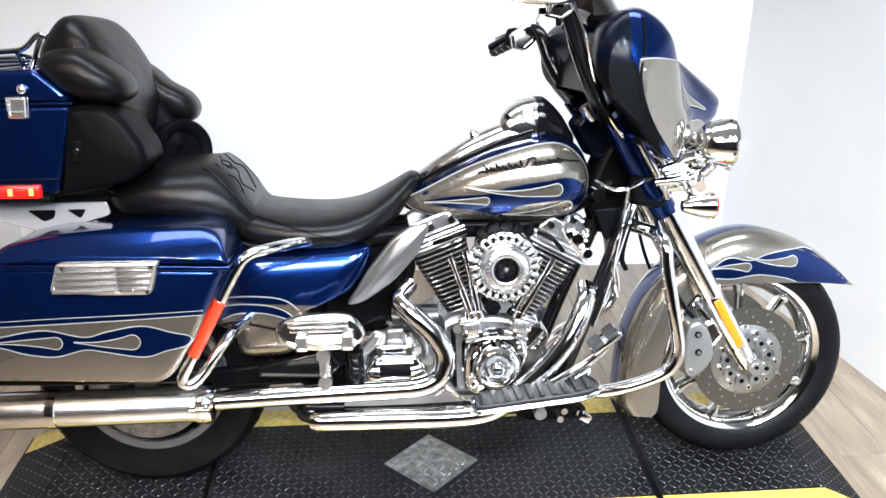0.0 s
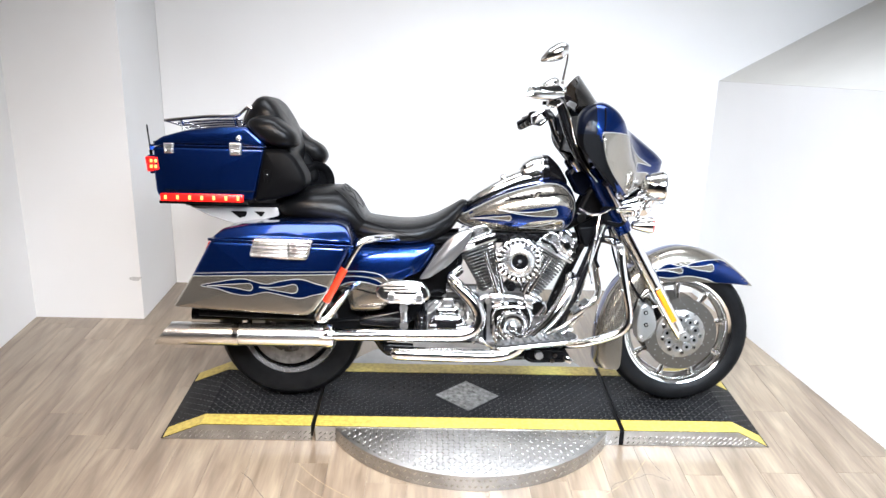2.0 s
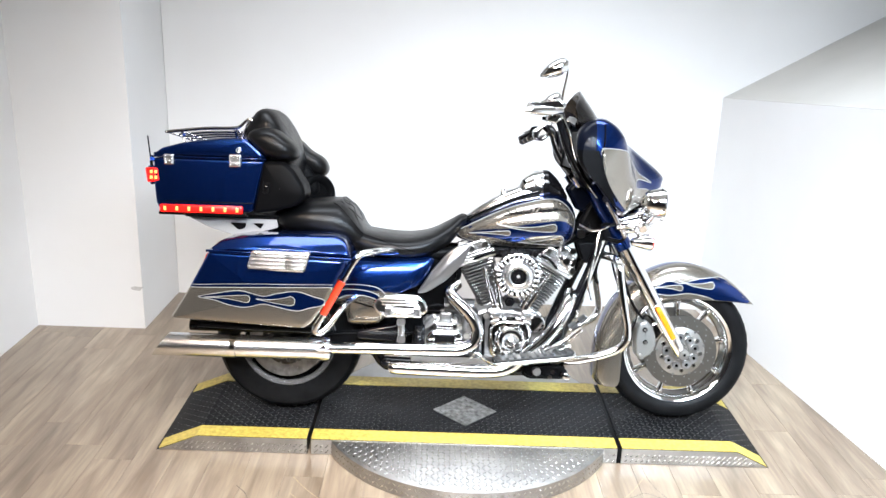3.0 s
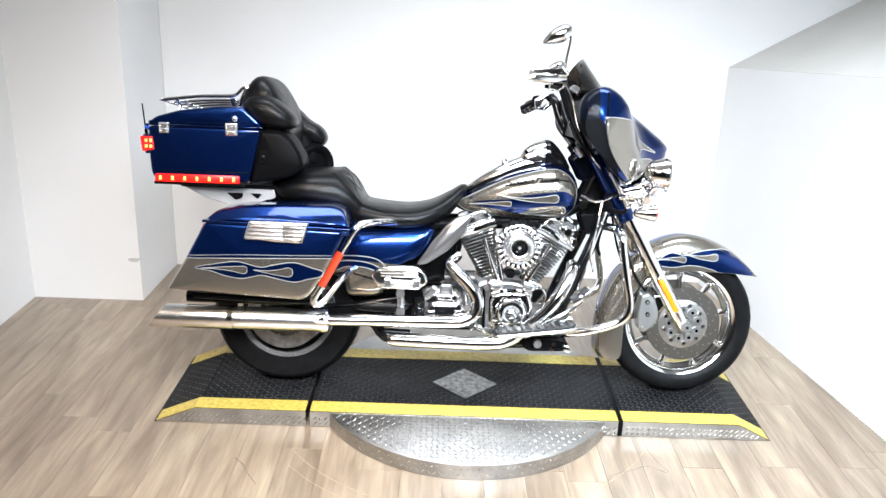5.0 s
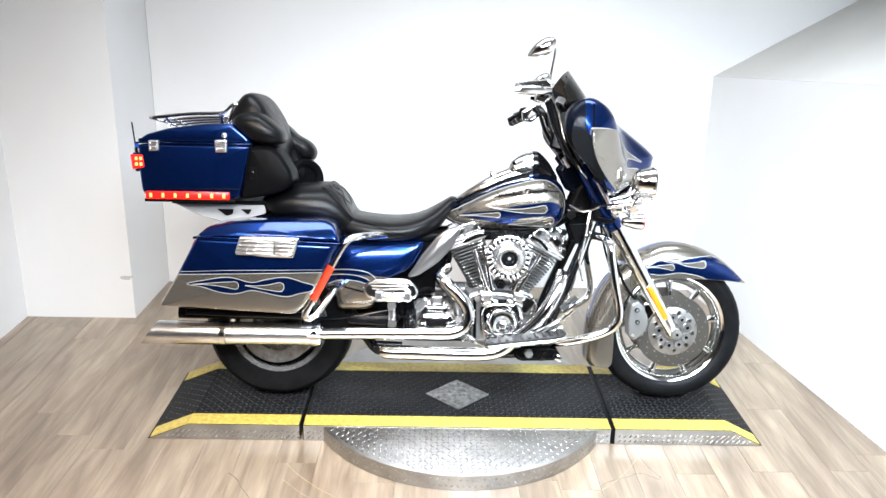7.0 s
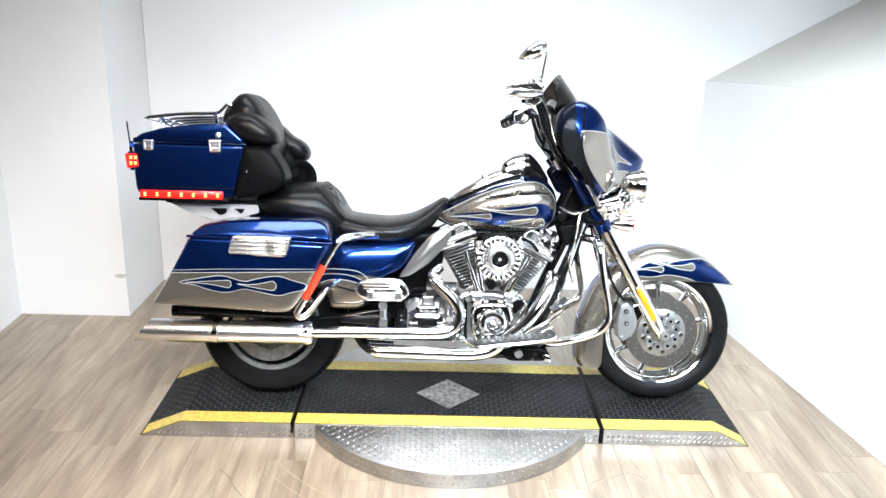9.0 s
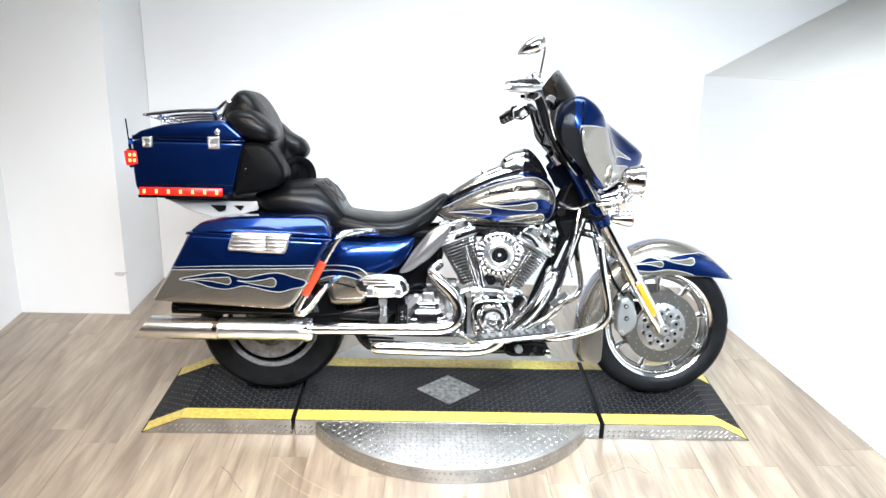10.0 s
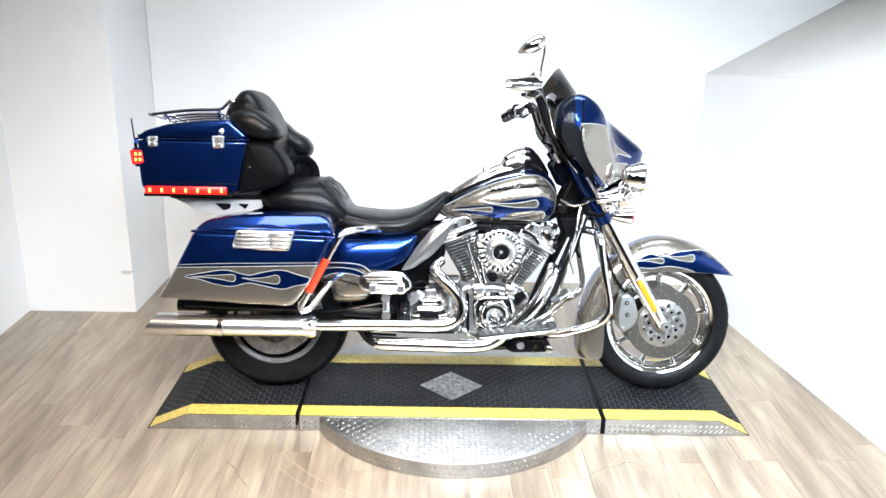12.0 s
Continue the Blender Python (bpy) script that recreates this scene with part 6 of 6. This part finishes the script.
# ---- exhaust
ex = new("exhaust")
ex.parent = bike
ex["label"] = "chrome dual exhaust with long slash-cut muffler"
part("rear_header", tube([(-0.120, -0.14, 0.565), (-0.152, -0.18, 0.538), (-0.115, -0.205, 0.500), (-0.065, -0.215, 0.448), (-0.038, -0.22, 0.395), (-0.050, -0.222, 0.345), (-0.095, -0.225, 0.319), (-0.16, -0.23, 0.315), (-0.30, -0.24, 0.316), (-0.62, -0.26, 0.316)],
                         [0.021, 0.023, 0.025, 0.026, 0.026, 0.026, 0.026, 0.025, 0.024, 0.024], 24), CHROME, ex, "chrome rear header pipe")
part("front_header", tube([(0.335, -0.14, 0.545), (0.325, -0.19, 0.520), (0.285, -0.215, 0.440), (0.225, -0.22, 0.360), (0.150, -0.22, 0.290), (0.09, -0.22, 0.245), (0.02, -0.222, 0.231), (-0.10, -0.224, 0.231), (-0.345, -0.226, 0.236), (-0.375, -0.225, 0.236), (-0.388, -0.223, 0.236)],
                          [0.022, 0.025, 0.027, 0.027, 0.026, 0.026, 0.027, 0.028, 0.028, 0.020, 0.008], 24), CHROME, ex, "chrome front header pipe")
part("pipe_end_cap", tube([(-0.30, -0.178, 0.236), (-0.36, -0.178, 0.238), (-0.40, -0.176, 0.240), (-0.418, -0.172, 0.24)], [0.0285, 0.0285, 0.027, 0.016], 20), GLOSSBLACK, ex)
mv = []
for k, (x, r) in enumerate(((-0.615, 0.026), (-0.630, 0.036), (-0.645, 0.044), (-0.99, 0.0445), (-1.0, 0.0455), (-1.18, 0.0455), (-1.27, 0.0455))):
    ring = []
    for j in range(36):
        a = 2 * math.pi * j / 36
        z = r * math.sin(a)
        xx = x + (z * 0.75 if k == 6 else 0)
        ring.append((xx, -0.268 + r * math.cos(a), 0.314 + z))
    mv.append(ring)
for r in (0.0425, 0.040):
    mv.append([(-1.27 + 0.75 * r * math.sin(2 * math.pi * j / 36) + (0 if r > 0.041 else 0.30), -0.268 + r * math.cos(2 * math.pi * j / 36), 0.314 + r * math.sin(2 * math.pi * j / 36)) for j in range(36)])
muf = part("muffler", rings(mv, True, True), MUFFLER, ex, "long chrome muffler")
part("muffler_band", lathe([(0.0445, -0.012), (0.0475, -0.010), (0.0475, 0.010), (0.0445, 0.012)], (-0.985, -0.268, 0.314), "X", 36), CHROME, muf)
part("muffler_clamp", lathe([(0.04, -0.022), (0.050, -0.018), (0.052, 0), (0.047, 0.016), (0.03, 0.02)], (-0.628, -0.267, 0.315), "X", 36), CHROME, muf)
part("clamp_bolt", join(rod((-0.655, -0.33, 0.322), (-0.61, -0.33, 0.322), 0.008, 10), rod((-0.632, -0.33, 0.33), (-0.632, -0.30, 0.33), 0.010, 10)), CHROME, muf)
part("left_muffler", tube([(-0.60, 0.268, 0.314), (-0.66, 0.268, 0.314), (-1.0, 0.268, 0.314), (-1.28, 0.268, 0.314)], [0.026, 0.044, 0.0455, 0.0455], 28), CHROME, ex)
part("muffler_shadow_bar", tube([(-1.175, -0.20, 0.378), (-1.10, -0.20, 0.378), (-0.65, -0.20, 0.378)], 0.024, 16), GLOSSBLACK, bike, "black bar under the bag")

# ---- guards, boards and pedals
for s in (1, -1):
    side = (lambda bm: bm) if s < 0 else flip
    part("crash_bar", side(tube([(0.425, -0.06, 0.695), (0.475, -0.16, 0.700), (0.497, -0.255, 0.688), (0.505, -0.275, 0.62), (0.522, -0.285, 0.52), (0.540, -0.285, 0.425), (0.532, -0.282, 0.375), (0.495, -0.275, 0.342), (0.40, -0.26, 0.306),
                                 (0.325, -0.22, 0.283), (0.26, -0.15, 0.268)], 0.0165, 18)), CHROME, bike, "chrome engine guard bar")
    gd = part("bag_guard", side(tube([(-0.36, -0.17, 0.694), (-0.41, -0.25, 0.703), (-0.455, -0.315, 0.706), (-0.495, -0.338, 0.698), (-0.525, -0.345, 0.662), (-0.58, -0.348, 0.562), (-0.630, -0.35, 0.470), (-0.660, -0.35, 0.415), (-0.648, -0.345, 0.396),
                                     (-0.62, -0.335, 0.412), (-0.570, -0.305, 0.478), (-0.545, -0.25, 0.50), (-0.52, -0.17, 0.505)], 0.0135, 16)), CHROME, bike, "chrome saddlebag guard")
    part("red_reflector", side(tube([(-0.561, -0.3485, 0.597), (-0.58, -0.349, 0.562), (-0.631, -0.351, 0.468)], 0.0148, 16)), REDREF, gd, "red reflective sleeve")
    fb_ = new("floorboard")
    fb_.parent = bike
    fb_["label"] = "chrome rider footboard with ribbed rubber pad"
    m = Matrix.Translation((0.185, -0.285, 0.309)) @ Matrix.Rotation(radians(-8.0), 4, "Y") @ Matrix.Rotation(radians(90), 4, "X")
    tray = pillow([(-0.165, -0.050), (-0.165, 0.050), (0.10, 0.068), (0.15, 0.055), (0.165, 0.01), (0.15, -0.045), (0.10, -0.058)], -0.008, 0.006, 0.02, 0.005)
    tray.transform(m)
    part("tray", side(tray), CHROME, fb_)
    pad = pillow([(-0.157, -0.043), (-0.157, 0.043), (0.095, 0.061), (0.142, 0.05), (0.156, 0.01), (0.142, -0.04), (0.095, -0.051)], 0.004, 0.015, 0.018, 0.004)
    pad.transform(m)
    part("rubber_pad", side(pad), RUBBERPAD, fb_, "black ribbed rubber pad")
    for k in range(10):
        rib = box(-0.135 + 0.029 * k, 0.016, 0.004, 0.013, 0.007, 0.084 - 0.002 * abs(k - 6), 0.002)
        rib.transform(m)
        part("pad_rib", side(rib), RUBBERPAD, fb_)
    part("board_bracket", side(tube([(0.12, -0.13, 0.25), (0.14, -0.20, 0.262), (0.16, -0.26, 0.285)], 0.013, 10)), SATIN, fb_)
    part("board_bracket", side(tube([(0.27, -0.13, 0.25), (0.28, -0.20, 0.27), (0.29, -0.27, 0.305)], 0.013, 10)), SATIN, fb_)
part("master_cylinder_low", pillow([(0.14, 0.225), (0.15, 0.272), (0.30, 0.268), (0.33, 0.24), (0.31, 0.212), (0.17, 0.208)], -0.24, -0.16, 0.015, 0.012), BLACK, bike)
part("low_bolt", rod((0.20, -0.262, 0.245), (0.20, -0.23, 0.245), 0.016, 18), ENGINE_GREY, bike)
for bx, bz in ((0.265, 0.243), (0.255, 0.222), (0.305, 0.236)):
    part("low_bolt", rod((bx, -0.248, bz), (bx, -0.23, bz), 0.009, 10), CHROME, bike)
part("linkage_end", box(0.318, -0.25, 0.228, 0.03, 0.022, 0.022, 0.004, pose(0, 0, 0, 0, 30, 0)), CHROME, bike)
bp = part("brake_pedal", tube([(0.20, -0.25, 0.305), (0.26, -0.26, 0.345), (0.32, -0.265, 0.385), (0.365, -0.27, 0.425)], [0.010, 0.011, 0.011, 0.010], 12), CHROME, bike, "chrome brake pedal arm")
m = pose(0.352, -0.285, 0.447, 0, -38, 0)
part("pedal_plate", box(0, 0, 0, 0.085, 0.062, 0.014, 0.004, m), CHROME, bp)
for dx in (-0.022, 0.022):
    part("pedal_pad", box(0.352 + dx * 0.79 - 0.006, -0.285, 0.447 + dx * 0.62 + 0.008, 0.032, 0.064, 0.012, 0.003, pose(0, 0, 0, 0, -38, 0)), RUBBERPAD, bp, "black rubber pad")
part("pedal_link", join(rod((0.255, -0.245, 0.335), (0.345, -0.245, 0.398), 0.008, 10), rod((0.26, -0.24, 0.315), (0.33, -0.24, 0.352), 0.010, 10)), CHROME, bp)
peg = part("passenger_board", pillow([(-0.446, 0.507), (-0.418, 0.537), (-0.335, 0.548), (-0.272, 0.543), (-0.240, 0.508), (-0.243, 0.478), (-0.290, 0.460), (-0.364, 0.458), (-0.425, 0.470)], -0.325, -0.295, 0.01, 0.010, 4, 4), POLISHED, bike, "chrome folded passenger footboard")
for k in range(3):
    z = 0.533 - 0.012 * k
    part("board_rib", hull([(-0.42 + 0.004 * k, z - 0.0035, z + 0.0035, 0.004, 2, -0.325), (-0.35, z - 0.0045, z + 0.0045, 0.005, 2, -0.3255), (-0.275, z - 0.0035, z + 0.0035, 0.004, 2, -0.325)], 8, 2), CHROME, peg)
part("board_hinge", moulded([(-0.395, 0.492), (-0.265, 0.492), (-0.258, 0.466), (-0.33, 0.460), (-0.40, 0.472)], -0.330, -0.30, 0.006, 0.006, 0.006), BRIGHT, peg)
for x in (-0.385, -0.278):
    part("hinge_ear", pillow([(x - 0.014, 0.502), (x + 0.014, 0.502), (x + 0.014, 0.462), (x - 0.014, 0.462)], -0.340, -0.31, 0.005, 0.005), BRIGHT, peg)
part("board_post", join(rod((-0.338, -0.285, 0.455), (-0.336, -0.285, 0.352), 0.014, 14), rod((-0.338, -0.308, 0.438), (-0.338, -0.28, 0.438), 0.017, 16), rod((-0.336, -0.306, 0.368), (-0.336, -0.28, 0.368), 0.017, 16)), BRIGHT, peg)

# ---------------------------------------------------------------- floor planks, last
PW, PL = 0.15, 0.92
rng = random.Random(5)


def plank_mesh(length):
    bm = box(0, 0, 0, PW - 0.0008, length - 0.0008, 0.006, 0.0006)
    me = bpy.data.meshes.new("plank")
    bm.to_mesh(me)
    bm.free()
    me.materials.append(PLANK)
    return me


whole = plank_mesh(PL)
col, x = 0, LEFT + PW / 2 - 0.1
while x < 2.6:
    y = 1.5 - rng.random() * PL
    top = 1.5
    first = plank_mesh(top - y)
    ob = new("plank", first)
    ob.parent, ob.location = floor, (x, (top + y) / 2, -0.003)
    while y > -4.2:
        ob = new("plank", whole)
        ob.parent, ob.location = floor, (x, y - PL / 2, -0.003)
        y -= PL
    x += PW
    col += 1
part("far_planks", made([(LEFT - 0.1, REAR, 0.0005), (3.6, REAR, 0.0005), (3.6, -4.3, 0.0005), (LEFT - 0.1, -4.3, 0.0005)], [(0, 1, 2, 3)]), PLANK, floor, smooth=False)


def floor_line(pts, w, mat):
    """A thin crack or scuff on the planks."""
    o, a, b = spline(pts, 6), [], []
    for i in range(len(o)):
        t = o[min(i + 1, len(o) - 1)] - o[max(i - 1, 0)]
        t = t / np.linalg.norm(t)
        k = w / 2 * (0.5 + rng.random())
        a.append((o[i][0] - t[1] * k, o[i][1] + t[0] * k, 0.0006))
        b.append((o[i][0] + t[1] * k, o[i][1] - t[0] * k, 0.0006))
    part("floor_scuff", rings([a, b], False, False), mat, floor, smooth=False)


SCUFF = material("floor_crack", (0.12, 0.10, 0.085), 0.7)
PALE = material("floor_rub_mark", (0.48, 0.42, 0.33), 0.5)
vary(PALE, 40, (0.25, 0.185, 0.115), (0.33, 0.255, 0.165))
floor_line([(-0.922, -0.516), (-0.882, -0.559), (-0.86, -0.601), (-0.81, -0.675)], 0.003, SCUFF)
floor_line([(0.63, -0.305), (0.634, -0.379), (0.649, -0.449), (0.679, -0.52)], 0.0025, SCUFF)
floor_line([(0.671, -0.528), (0.606, -0.488), (0.557, -0.512), (0.462, -0.554), (0.437, -0.601)], 0.0025, SCUFF)
for r, a0, a1, w in ((0.80, 214, 246, 0.004), (0.86, 220, 300, 0.003), (0.78, 300, 330, 0.003)):
    floor_line([(DISC[0] + r * math.cos(math.radians(a0 + (a1 - a0) * k / 10)), r * math.sin(math.radians(a0 + (a1 - a0) * k / 10))) for k in range(11)], w, PALE)
